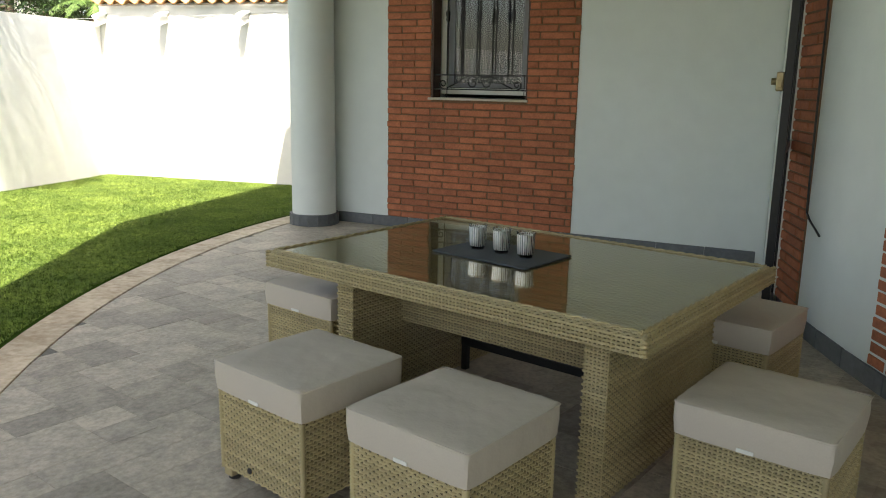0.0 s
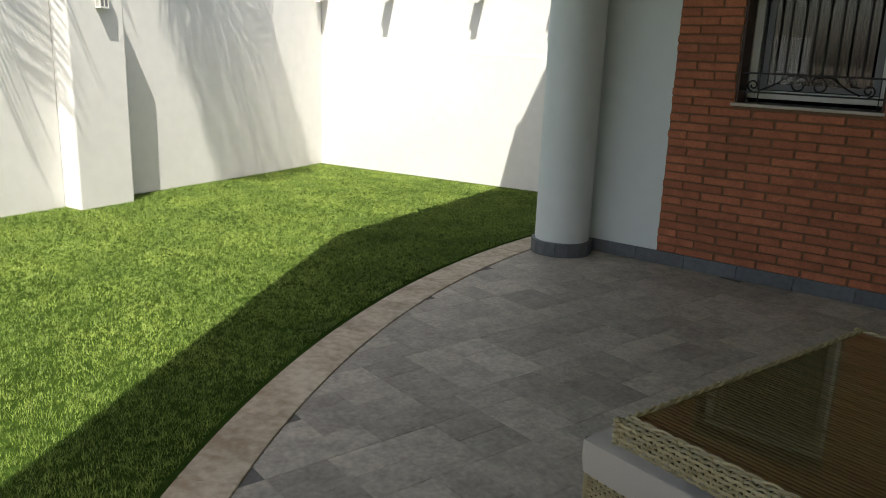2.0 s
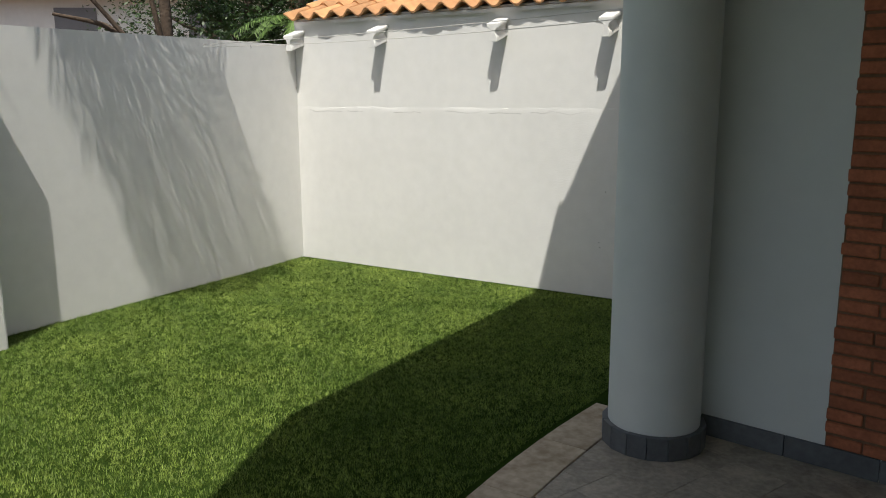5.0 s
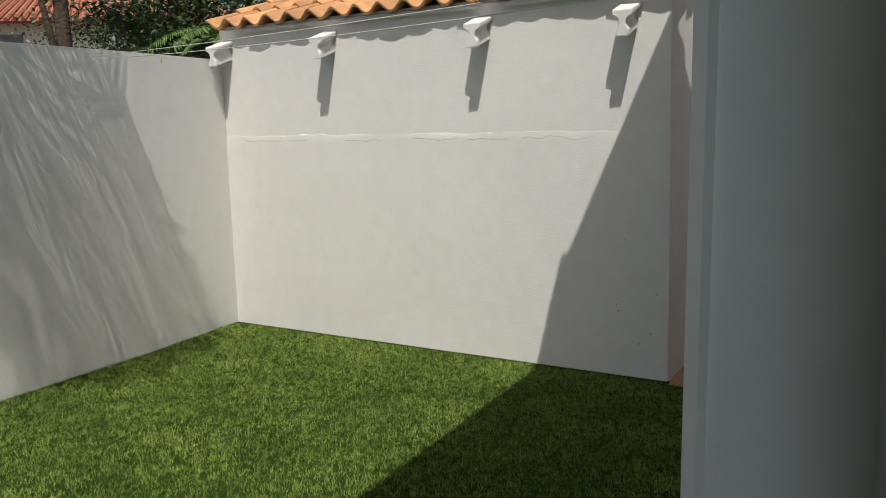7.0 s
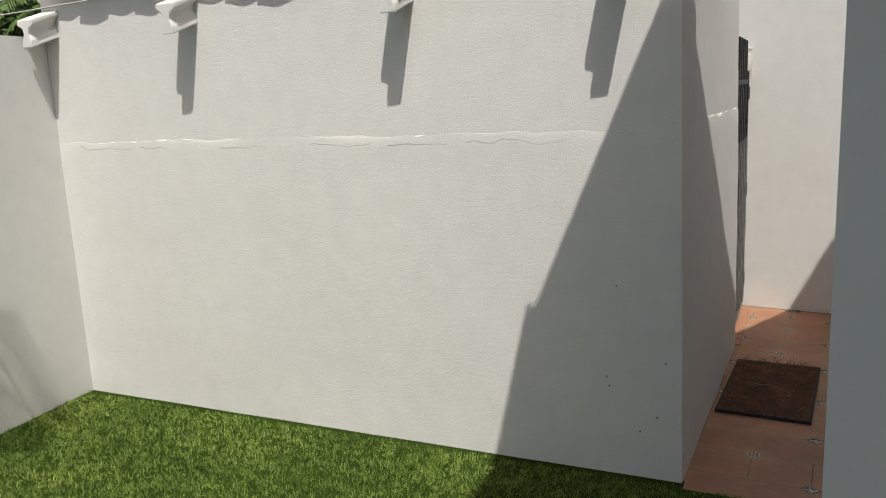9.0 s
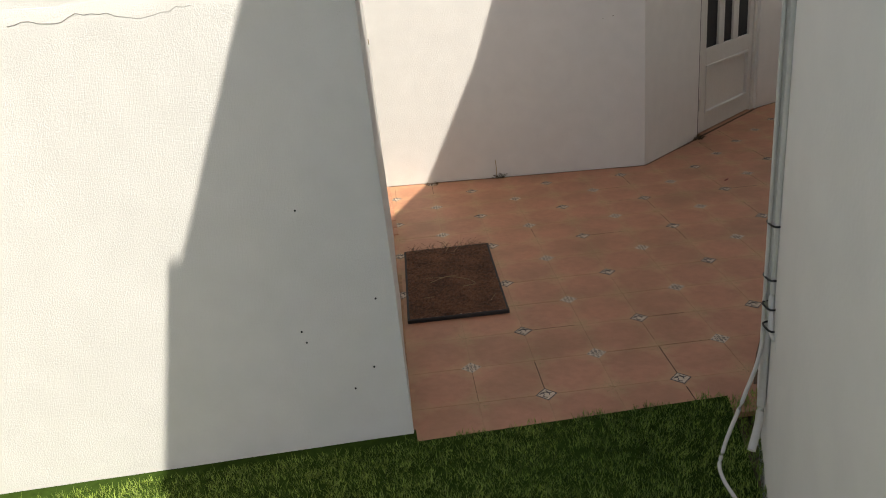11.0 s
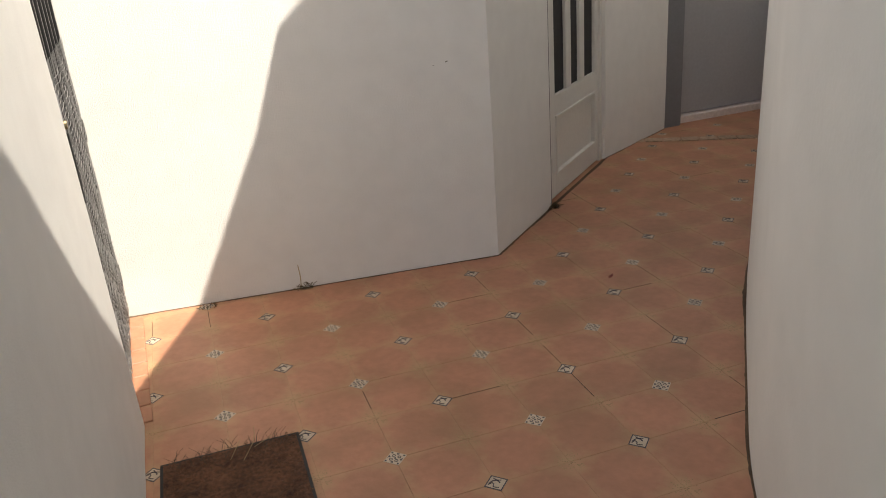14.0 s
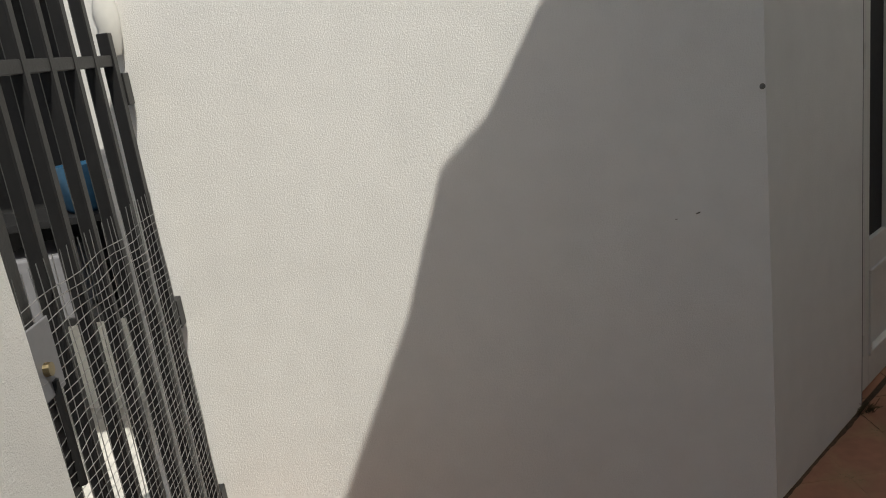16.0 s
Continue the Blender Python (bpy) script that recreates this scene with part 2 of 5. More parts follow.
def tube(bm, pts, r, n=8, r1=None):
    """A round bar along points, tapering to r1."""
    pts = [Vector(p) for p in pts]
    rings = []
    for i, p in enumerate(pts):
        d = (pts[min(i + 1, len(pts) - 1)] - pts[max(i - 1, 0)]).normalized()
        u = d.cross(Vector((0, 0, 1)) if abs(d.z) < 0.9 else Vector((1, 0, 0))).normalized()
        v = d.cross(u)
        k = r if r1 is None else r + (r1 - r) * i / (len(pts) - 1)
        rings.append([bm.verts.new(p + k * (math.cos(a) * u + math.sin(a) * v)) for a in (2 * math.pi * j / n for j in range(n))])
    fs = []
    for a, b in zip(rings, rings[1:]):
        fs += [bm.faces.new((a[i], a[(i + 1) % n], b[(i + 1) % n], b[i])) for i in range(n)]
    fs += [bm.faces.new(rings[0][::-1]), bm.faces.new(rings[-1])]
    bmesh.ops.recalc_face_normals(bm, faces=fs)


def smooth_line(pts, k=8):
    """A Catmull-Rom curve through the points."""
    out, p = [], [Vector(q) for q in pts]
    p = [2 * p[0] - p[1]] + p + [2 * p[-1] - p[-2]]
    for i in range(1, len(p) - 2):
        for j in range(k):
            t = j / k
            a, b, c, d = p[i - 1:i + 3]
            out.append(0.5 * (2 * b + (c - a) * t + (2 * a - 5 * b + 4 * c - d) * t * t + (3 * b - a - 3 * c + d) * t ** 3))
    return out + [p[-2]]


def ribbon_wall(bm, line, thick, z0, z1):
    """A wall along a line in plan, thickened to the right of its way."""
    back = []
    for i, p in enumerate(line):
        a, b = line[max(i - 1, 0)], line[min(i + 1, len(line) - 1)]
        dx, dy = b[0] - a[0], b[1] - a[1]
        k = math.hypot(dx, dy)
        back.append((p[0] + dy / k * thick, p[1] - dx / k * thick))
    loops = [[bm.verts.new((p[0], p[1], z)) for p in pts] for pts in (line, back) for z in (z0, z1)]
    a, b, c, d = loops
    for i in range(len(line) - 1):
        for p, q in ((a, b), (b, d), (d, c), (c, a)):
            bm.faces.new((p[i], p[i + 1], q[i + 1], q[i]))
    for i in (0, -1):
        bm.faces.new((a[i], b[i], d[i], c[i]))
    bmesh.ops.recalc_face_normals(bm, faces=bm.faces)


def frame_m(p, u_dir, z=0.0):
    """A pose at p in plan whose x runs along u_dir and whose y points to the back of the surface."""
    return pose(p[0], p[1], z, 0, 0, math.degrees(math.atan2(u_dir[1], u_dir[0])))

# ---- the large structure ----
FLOOR_Z = 0.0
# the ground under everything, out to the horizon
bm = bmesh.new()
bmesh.ops.create_grid(bm, x_segments=2, y_segments=2, size=400)
bmesh.ops.translate(bm, vec=(0, 0, -0.09), verts=bm.verts)
tagged(part("ground", bm, SOIL), "bare brown earth under the whole garden", "ground", kind="structure")

ARC_C, ARC_R, ARC_W = (11.62, -3.18), 7.79, 0.245
HOUSE = [(3.91, -1.76), (4.12, -1.35), (4.34, -0.70), (4.59, -0.13), (4.725, 0.13), (4.89, 0.39), (5.14, 0.77), (5.42, 1.11), (5.95, 1.72), (6.28, 2.05), (7.1, 2.7), (8.0, 3.3), (9.2, 3.9)]
FRONT_A, FRONT_U = (5.034, -2.22), (0.9903, -0.139)
WALL_H = 3.26

# white garden walls
bm = bmesh.new()
prism(bm, [(0.0, 0.0), (-0.25, 0.0), (-0.25, -3.7), (0.09, -3.7), (0.065, -0.9)], -0.1, 2.065)
w = tagged(part("wall_west", bm, PLASTER), "white rendered garden wall beside the lawn", "wall", kind="structure")
bm = bmesh.new()
box(bm, -0.25, -16.0, -0.1, 0.14, -3.752, 2.075, 0.012)
tagged(part("wall_west_rear", bm, PLASTER), "white rendered garden wall beside the lawn", "wall", kind="structure")
bm = bmesh.new()
box(bm, -0.25, -3.75, -0.1, 0.36, -3.19, 2.075, 0.014)
tagged(part("pillar", bm, PLASTER), "square white rendered pillar of the garden wall", "pillar", kind="structure")


def uneven_wall(name, label, u0, u1, z0, z1, thick, m, step=0.08, amp=0.003, proud=0.0, wavy_top=0.0, lean=0.0, back_lean=0.0):
    """A rendered wall face with hand-trowelled unevenness; its face looks along local -y."""
    bm = bmesh.new()
    nu, nz = max(2, int((u1 - u0) / step)), max(2, int((z1 - z0) / step))
    grid = []
    for i in range(nu + 1):
        row = []
        for j in range(nz + 1):
            u, z = u0 + (u1 - u0) * i / nu, z0 + (z1 - z0) * j / nz
            if wavy_top and j == nz - 1:
                z = z1 - 0.014
            top = wavy_top * noise.noise((u * 5, 3.1, 0)) + wavy_top * 0.7 * noise.noise((u * 23, 1.1, 0)) if j >= nz - 1 else 0
            bulge = proud * max(0.25, 0.55 + 1.1 * noise.noise((u * 2.3, 8.0, 0)))
            y = -bulge - amp * (noise.noise((u * 2.1, z * 2.1, 0.3)) + 0.5 * noise.noise((u * 6, z * 6, 7)))
            if wavy_top and j == nz:
                y += bulge * 0.8
            row.append(bm.verts.new((u - lean * max(z, 0.0) * (u - u0) / (u1 - u0), y + back_lean * max(z, 0.0), z + top)))
        grid.append(row)
    for i in range(nu):
        for j in range(nz):
            bm.faces.new((grid[i][j], grid[i + 1][j], grid[i + 1][j + 1], grid[i][j + 1]))
    back = [bm.verts.new((u, thick, z)) for u, z in ((u0, z0), (u1, z0), (u1, z1), (u0, z1))]
    bm.faces.new(back[::-1])
    bm.faces.new([back[0]] + [back[3]] + [grid[0][j] for j in range(nz, -1, -1)])
    bm.faces.new([back[2], back[1]] + [grid[nu][j] for j in range(nz + 1)])
    bm.faces.new([back[3], back[2]] + [grid[i][nz] for i in range(nu, -1, -1)])
    bm.faces.new([back[1], back[0]] + [grid[i][0] for i in range(nu + 1)])
    bmesh.ops.recalc_face_normals(bm, faces=bm.faces)
    ob = part(name, bm, PLASTER)
    ob.matrix_world = m
    shade(ob, 18)
    return tagged(ob, label, "wall", kind="structure")


uneven_wall("wall_north_upper", "white rendered wall under the tiled eave", 0.0, 3.43, 1.46, 2.30, 0.24, pose(0, 0, 0), lean=0.011)
uneven_wall("wall_north_lower", "white rendered lower wall with a rough ledge", 0.0, 3.43, -0.1, 1.485, 0.24, pose(0, 0, 0), proud=0.004, wavy_top=0.016, step=0.03, lean=0.011)
uneven_wall("wall_return_upper", "white rendered return wall beside the passage", 0.242, 1.94, 1.47, 2.30, 0.20, pose(3.43, 0, 0, 0, 0, 88.6), step=0.06, back_lean=0.011)
uneven_wall("wall_return_lower", "white rendered return wall with a chipped ledge", 0.0, 1.94, -0.1, 1.495, 0.20, pose(3.43, 0, 0, 0, 0, 88.6), proud=0.004, wavy_top=0.02, step=0.04, back_lean=0.011)
# the far wall of the passage, the wall with the door, and the end wall
PW0, PW1 = (3.30, 2.945), (5.23, 2.69)
PD = Vector((0.7615, 0.6481))
k = math.hypot(PW1[0] - PW0[0], PW1[1] - PW0[1])
uneven_wall("wall_passage", "white rendered passage wall half in shadow", 0.0, k, -0.1, 3.3, 0.25, frame_m(PW0, (PW1[0] - PW0[0], PW1[1] - PW0[1])), step=0.1)
DOOR_U0, DOOR_U1, DOOR_H = 0.765, 1.80, 2.06
PW2 = (PW1[0] + 1.834 * PD[0], PW1[1] + 1.834 * PD[1])
for i, (a, b, z0, z1) in enumerate(((0.0, DOOR_U0, -0.1, 3.3), (DOOR_U1, 1.834, -0.1, 3.3), (DOOR_U0, DOOR_U1, DOOR_H, 3.3))):
    uneven_wall("wall_door_%d" % (i + 1), "white rendered wall round the passage door", a, b, z0, z1, 0.25, frame_m(PW1, PD), step=0.15, amp=0.0015)
uneven_wall("wall_door_end", "white rendered wall between door and grey gate", 0.0, 0.90, -0.1, 3.3, 0.25, frame_m(PW2, (7.42 - PW2[0], 4.30 - PW2[1])), step=0.15, amp=0.002)
bm = bmesh.new()
box(bm, 7.46, 4.60, -0.1, 10.5, 4.80, 3.3)
tagged(part("wall_passage_end", bm, PLASTER), "white wall behind the grey gate", "wall", kind="structure")

# the house: curved white wall, front wall with the window opening, wall of the porch
bm = bmesh.new()
ribbon_wall(bm, [tuple(p) for p in smooth_line([(x, y, 0) for x, y in HOUSE], 5)], 0.3, -0.1, WALL_H)
tagged(shade(part("wall_house_curved", bm, HOUSEPAINT), 60), "curved smooth white house wall", "wall", kind="structure")
WIN_U0, WIN_U1, WIN_Z0, WIN_Z1 = 0.44, 1.36, 1.225, 2.55
FM = frame_m(FRONT_A, FRONT_U)
bm = bmesh.new()
box(bm, -1.02, 0.0, -0.1, WIN_U0, 0.3, WALL_H)
box(bm, WIN_U1, 0.0, -0.1, 3.36, 0.3, WALL_H)
box(bm, WIN_U0, 0.0, -0.1, WIN_U1, 0.3, WIN_Z0)
box(bm, WIN_U0, 0.0, WIN_Z1, WIN_U1, 0.3, WALL_H)
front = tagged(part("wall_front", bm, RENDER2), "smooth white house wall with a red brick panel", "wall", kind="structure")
front.matrix_world = FM
SIDE = [(8.36, -2.72), (8.34, -3.95), (8.42, -4.49), (8.67, -5.38), (9.25, -6.9), (9.9, -9.0), (10.2, -12.0)]
bm = bmesh.new()
ribbon_wall(bm, [tuple(p) for p in smooth_line([(x, y, 0) for x, y in SIDE[::-1]], 5)], 0.3, -0.1, WALL_H)
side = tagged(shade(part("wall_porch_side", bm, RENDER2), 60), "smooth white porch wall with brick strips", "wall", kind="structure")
# walls that close the house behind
bm = bmesh.new()
box(bm, 10.0, -12.0, -0.1, 10.25, 4.6, WALL_H)
tagged(part("wall_east", bm, RENDER2), "plain white house wall", "wall", kind="structure")

# roof slab over porch and house, with its round column
ROOF_PLAN = [(3.41, -1.21), (3.44, -4.58), (4.64, -7.67), (6.0, -11.2), (10.3, -12.2), (10.3, 4.0), (8.6, 3.75), (7.4, 3.3), (6.2, 2.7), (5.5, 2.3), (5.09, 2.02), (4.93, 1.87), (4.81, 1.83), (4.75, 1.65), (4.55, 1.36)]
bm = bmesh.new()
prism(bm, ROOF_PLAN, WALL_H, WALL_H + 0.14)
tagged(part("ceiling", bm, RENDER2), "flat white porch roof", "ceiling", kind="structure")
# unseen block added so the roof's shadow steps at its knee
bm = bmesh.new()
box(bm, 3.372, -1.62, WALL_H + 0.06, 3.409, -1.19, WALL_H + 0.135, 0.01)
tagged(part("trim_shadow_notch", bm, PVC), "unseen block added to the porch roof edge to notch its shadow", "gutter", kind="structure")
bm = bmesh.new()
lathe(bm, [(0.21, 0.10), (0.208, 1.7), (0.206, WALL_H)], 56)
col = thing("column", pose(4.315, -2.34, 0), "round smooth white porch column with a slate tile base", "column", kind="structure")
shade(part("shaft", bm, RENDER2, col), 60)
for i in range(16):
    a = 2 * math.pi * i / 16
    bm = bmesh.new()
    h = 0.23 * math.tan(math.pi / 16) - 0.001
    box(bm, -h, -0.012, 0.0, h, 0.02, 0.105 + 0.004 * random.random(), 0.002, 1, pose(0, 0, 0, 0, 0, math.degrees(a)) @ pose(0, -0.222, 0))
    part("tile", bm, SKIRT, col)

# terrace bed, passage bed, lawn bed
arc = lambda r, a0, a1, n: [(ARC_C[0] - r * math.cos(a0 + (a1 - a0) * i / n), ARC_C[1] - r * math.sin(a0 + (a1 - a0) * i / n)) for i in range(n + 1)]
A0, A1 = math.asin((-3.18 + 2.06) / ARC_R), radians(80)
bm = bmesh.new()
prism(bm, arc(ARC_R - ARC_W, A0, A1, 60) + [(10.2, -11.5), (10.2, -2.0)], -0.08, -0.004)
terrace = tagged(part("pavement_terrace", bm, GROUT), "porch terrace of mixed grey stone tiles", "terrace", kind="structure")
bm = bmesh.new()
prism(bm, [(3.40, -0.05), (4.52, -0.05), (10.2, 3.6), (10.2, 4.7), (3.40, 4.7)], -0.08, -0.0012)
passage = tagged(part("pavement_passage", bm, TGROUT), "terracotta tiled passage floor with pale inlays", "floor", kind="structure")
bm = bmesh.new()
prism(bm, [(-0.1, 0.02), (-0.1, -16), (8, -16)] + arc(ARC_R - 0.02, A0, A1, 60)[::-1] + [(3.98, -2.06), (4.52, -0.05), (3.44, -0.05), (3.44, 0.02)], -0.085, 0.006)
lawn = tagged(part("lawn", bm, TURF), "green artificial lawn between the white walls", "lawn", kind="structure")

# ---- woven furniture ----
def weave_mesh(bm, w, h, m, pitch=0.0118, stake=0.0158, amp=0.0038):
    """Horizontal strands woven over upright stakes: a panel w wide and h high whose face looks along local -y."""
    nx, nz = max(4, 2 * round(w / stake)), max(2, round(h / pitch))
    dz = h / nz
    for j in range(nz):
        lines = []
        for k, (oz, oy) in enumerate(((0.12, 0.0030), (0.30, -0.0014), (0.70, -0.0014), (0.88, 0.0030))):
            lines.append([bm.verts.new(m @ Vector((w * i / nx, oy - amp * math.cos(math.pi * i / 2 + math.pi * j) - 0.001, (j + oz) * dz + 0.0006 * math.sin(i * 2.3 + j)))) for i in range(nx + 1)])
        for a, b in zip(lines, lines[1:]):
            for i in range(nx):
                bm.faces.new((a[i], a[i + 1], b[i + 1], b[i]))
    step = w / nx
    for i in range(0, nx + 1, 2):
        x = min(max(w * i / nx, step * 0.5), w - step * 0.5)
        cols = [[bm.verts.new(m @ Vector((x + o * step, y, z))) for z in (0.001, h - 0.001)] for o, y in ((-0.42, 0.004), (-0.15, 0.0008), (0.15, 0.0008), (0.42, 0.004))]
        for a, b in zip(cols, cols[1:]):
            bm.faces.new((a[0], b[0], b[1], a[1]))


def woven_box(name, parent, x0, y0, z0, x1, y1, z1, sides="xXyY", pitch=0.0118, top=False):
    """A wicker-covered box: a core darkened as gap shade, and woven faces on the sides named."""
    bm = bmesh.new()
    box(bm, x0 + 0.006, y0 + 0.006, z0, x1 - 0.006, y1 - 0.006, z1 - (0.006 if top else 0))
    core = part(name, bm, WICKER_SHADE, parent)
    bm = bmesh.new()
    if "y" in sides:
        weave_mesh(bm, x1 - x0, z1 - z0, pose(x0, y0, z0), pitch)
    if "Y" in sides:
        weave_mesh(bm, x1 - x0, z1 - z0, pose(x1, y1, z0, 0, 0, 180), pitch)
    if "X" in sides:
        weave_mesh(bm, y1 - y0, z1 - z0, pose(x1, y0, z0, 0, 0, 90), pitch)
    if "x" in sides:
        weave_mesh(bm, y1 - y0, z1 - z0, pose(x0, y1, z0, 0, 0, -90), pitch)
    if top:
        weave_mesh(bm, x1 - x0, y1 - y0, pose(x0, y0, z1) @ pose(0, 0, 0, -90) @ pose(0, 0, 0), pitch)
    shade(part("weave", bm, WICKER, core, "honey-coloured woven strands"), 60)
    return core


def make_stool(m, label):
    s = thing("stool", m, label, "stool", "stools round the table")
    woven_box("base", s, -0.215, -0.215, 0.045, 0.215, 0.215, 0.335)
    for sx in (-1, 1):
        for sy in (-1, 1):
            bm = bmesh.new()
            lathe(bm, [(0.017, 0.0), (0.021, 0.004), (0.021, 0.016)], 14, sx * 0.188, sy * 0.188)
            foot = part("leg", bm, RUBBER, s, "black plastic foot")
            bm = bmesh.new()
            box(bm, sx * 0.192 - 0.022, sy * 0.192 - 0.022, 0.014, sx * 0.192 + 0.022, sy * 0.192 + 0.022, 0.05, 0.006)
            part("leg", bm, WICKER, s)
    # corner posts wound with strands
    for sx in (-1, 1):
        for sy in (-1, 1):
            bm = bmesh.new()
            lathe(bm, [(0.0082 if k % 2 else 0.0118, 0.045 + k * 0.0061) for k in range(48)], 8, sx * 0.212, sy * 0.212)
            shade(part("corner_post", bm, WICKER, s), 60)
    # cushion: a soft, slightly domed box with a seam
    bm = bmesh.new()
    n = 30
    vs = {}
    half = 0.232
    for face in (1, 0):
        for i in range(n + 1):
            for j in range(n + 1):
                u, v = -1 + 2 * i / n, -1 + 2 * j / n
                edge = max(abs(u), abs(v))
                z = 0.336 if not face else 0.444 - 0.006 * edge ** 8 + 0.003 * noise.noise((u * 1.4, v * 1.4, m.translation.x * 3)) + 0.004 * abs(noise.noise((u * 4 + v * 2, v * 1.3 - u, m.translation.y * 3))) + 0.0016 * noise.noise((u * 9 + v * 6, v * 3, m.translation.x * 5))
                r = half * (1.0 if face else 0.985)
                k = 1 - 0.03 * (abs(u) * abs(v)) ** 6
                vs[face, i, j] = bm.verts.new((u * r * k, v * r * k, z))
    for i in range(n):
        for j in range(n):
            bm.faces.new([vs[1, a, b] for a, b in ((i, j), (i + 1, j), (i + 1, j + 1), (i, j + 1))])
            bm.faces.new([vs[0, a, b] for a, b in ((i, j), (i, j + 1), (i + 1, j + 1), (i + 1, j))])
    ring = lambda f: [vs[f, i, 0] for i in range(n)] + [vs[f, n, j] for j in range(n)] + [vs[f, n - i, n] for i in range(n)] + [vs[f, 0, n - j] for j in range(n)]
    a, b = ring(0), ring(1)
    mid = [bm.verts.new(((p.co + q.co) / 2) * 1.0 + Vector((p.co.x, p.co.y, 0)) * (0.012 + 0.006 * math.sin(i * 0.9))) for i, (p, q) in enumerate(zip(a, b))]
    for i in range(len(a)):
        k = (i + 1) % len(a)
        bm.faces.new((a[i], a[k], mid[k], mid[i]))
        bm.faces.new((mid[i], mid[k], b[k], b[i]))
    es = [e for e in bm.edges if {e.verts[0], e.verts[1]} <= set(b)]
    bmesh.ops.bevel(bm, geom=es, offset=0.007, segments=2, profile=0.6, affect="EDGES")
    cush = shade(part("cushion", bm, FABRIC, s, "taupe canvas seat cushion"), 70)
    bm = bmesh.new()
    q = half * 0.985
    tube(bm, [(x * q, y * q, 0.437) for x, y in ((-1, -0.96), (-1, 0.96), (-0.96, 1), (0.96, 1), (1, 0.96), (1, -0.96), (0.96, -1), (-0.96, -1), (-1, -0.96))], 0.0028, 6)
    shade(part("piping", bm, FABRIC, cush), 60)
    bm = bmesh.new()
    box(bm, -0.03, -0.2345, 0.338, 0.02, -0.231, 0.350, 0.001, 1)
    part("strap", bm, PVC, s, "white hook-and-loop strap")
    bm = bmesh.new()
    lathe(bm, [(0.004, 0), (0.011, 0.001), (0.011, 0.004), (0.004, 0.006)], 12)
    bmesh.ops.transform(bm, matrix=pose(-0.05, -0.222, 0.085, 90), verts=bm.verts)
    part("bolt", bm, RUBBER, s)
    return s


make_stool(pose(6.54, -6.88, 0, 0, 0, -23), "honey wicker stool with a taupe canvas cushion")
make_stool(pose(7.125, -7.10, 0, 0, 0, -22.5), "honey wicker stool with creased taupe cushion beside the table")
make_stool(pose(8.04, -6.72, 0, 0, 0, -22), "honey wicker stool with taupe cushion at the table end")
make_stool(pose(6.17, -5.89, 0, 0, 0, -22), "honey wicker stool pushed under the glass table")
make_stool(pose(7.98, -5.70, 0, 0, 0, -24), "shaded wicker stool pushed under the table end")

TABLE_M = pose(7.072, -6.035, 0, 0, 0, -22)
table = thing("dining_table", TABLE_M, "honey wicker dining table with a tinted glass top", "table")
TL, TW, TZ = 0.868, 0.605, 0.655
for lx in (-0.50, 0.66):
    woven_box("leg", table, lx - 0.045, -0.50, 0.0, lx + 0.045, 0.48, TZ - 0.075)
woven_box("apron", table, -0.453, -0.20, 0.335, 0.613, 0.20, TZ - 0.075, "yY")
bm = bmesh.new()
box(bm, -0.43, 0.20, 0.125, 0.61, 0.24, 0.165, 0.004)
part("stretcher", bm, IRON, table, "dark steel bar between the legs")
for x in (-0.43, 0.58):
    bm = bmesh.new()
    box(bm, x, 0.204, 0.0, x + 0.03, 0.236, 0.126, 0.003)
    part("foot", bm, IRON, table)
# core of the top, darkened as the shade behind its weave
bm = bmesh.new()
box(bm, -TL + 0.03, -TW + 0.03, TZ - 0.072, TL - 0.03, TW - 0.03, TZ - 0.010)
part("tabletop", bm, WICKER_SHADE, table)
bm = bmesh.new()
for x0, y0, a, ln in ((-TL, -TW, 0, 2 * TL), (TL, -TW, 90, 2 * TW), (TL, TW, 180, 2 * TL), (-TL, TW, -90, 2 * TW)):
    weave_mesh(bm, ln, 0.062, pose(x0, y0, TZ - 0.072, 0, 0, a), 0.0124)
    weave_mesh(bm, ln - 0.016, 0.026, pose(x0, y0, TZ - 0.009, 0, 0, a) @ pose(0.008, 0.002, 0, -72), 0.013)
shade(part("rim", bm, WICKER, table, "rolled woven wicker rim"), 60)
for sx in (-1, 1):
    for sy in (-1, 1):
        bm = bmesh.new()
        prof = []
        for j in range(5):
            prof += [(0.006, TZ - 0.072 + j * 0.0145), (0.012, TZ - 0.065 + j * 0.0145)]
        lathe(bm, prof + [(0.006, TZ)], 10, sx * (TL - 0.002), sy * (TW - 0.002))
        shade(part("corner", bm, WICKER, table), 60)
# plaited edge round the glass
bm = bmesh.new()
for x0, y0, a, ln in ((-TL + 0.025, -TW + 0.025, 0, 2 * TL - 0.05), (TL - 0.025, -TW + 0.025, 90, 2 * TW - 0.05), (TL - 0.025, TW - 0.025, 180, 2 * TL - 0.05), (-TL + 0.025, TW - 0.025, -90, 2 * TW - 0.05)):
    mm = pose(x0, y0, TZ, 0, 0, a)
    for ph in (0, math.pi):
        n = int(ln / 0.008)
        tube(bm, [mm @ Vector((ln * i / n, 0.004 * math.sin(i * 0.55 + ph), 0.004 * math.cos(i * 0.55 + ph))) for i in range(n + 1)], 0.0042, 5)
shade(part("plait", bm, WICKER, table), 60)
bm = bmesh.new()
box(bm, -TL + 0.03, -TW + 0.03, TZ - 0.006, TL - 0.03, TW - 0.03, TZ - 0.001, 0.001, 1)
gl = part("glass_top", bm, TABLEGLASS, table, "bronze-tinted glass pane")
gl.visible_shadow = False
bm = bmesh.new()
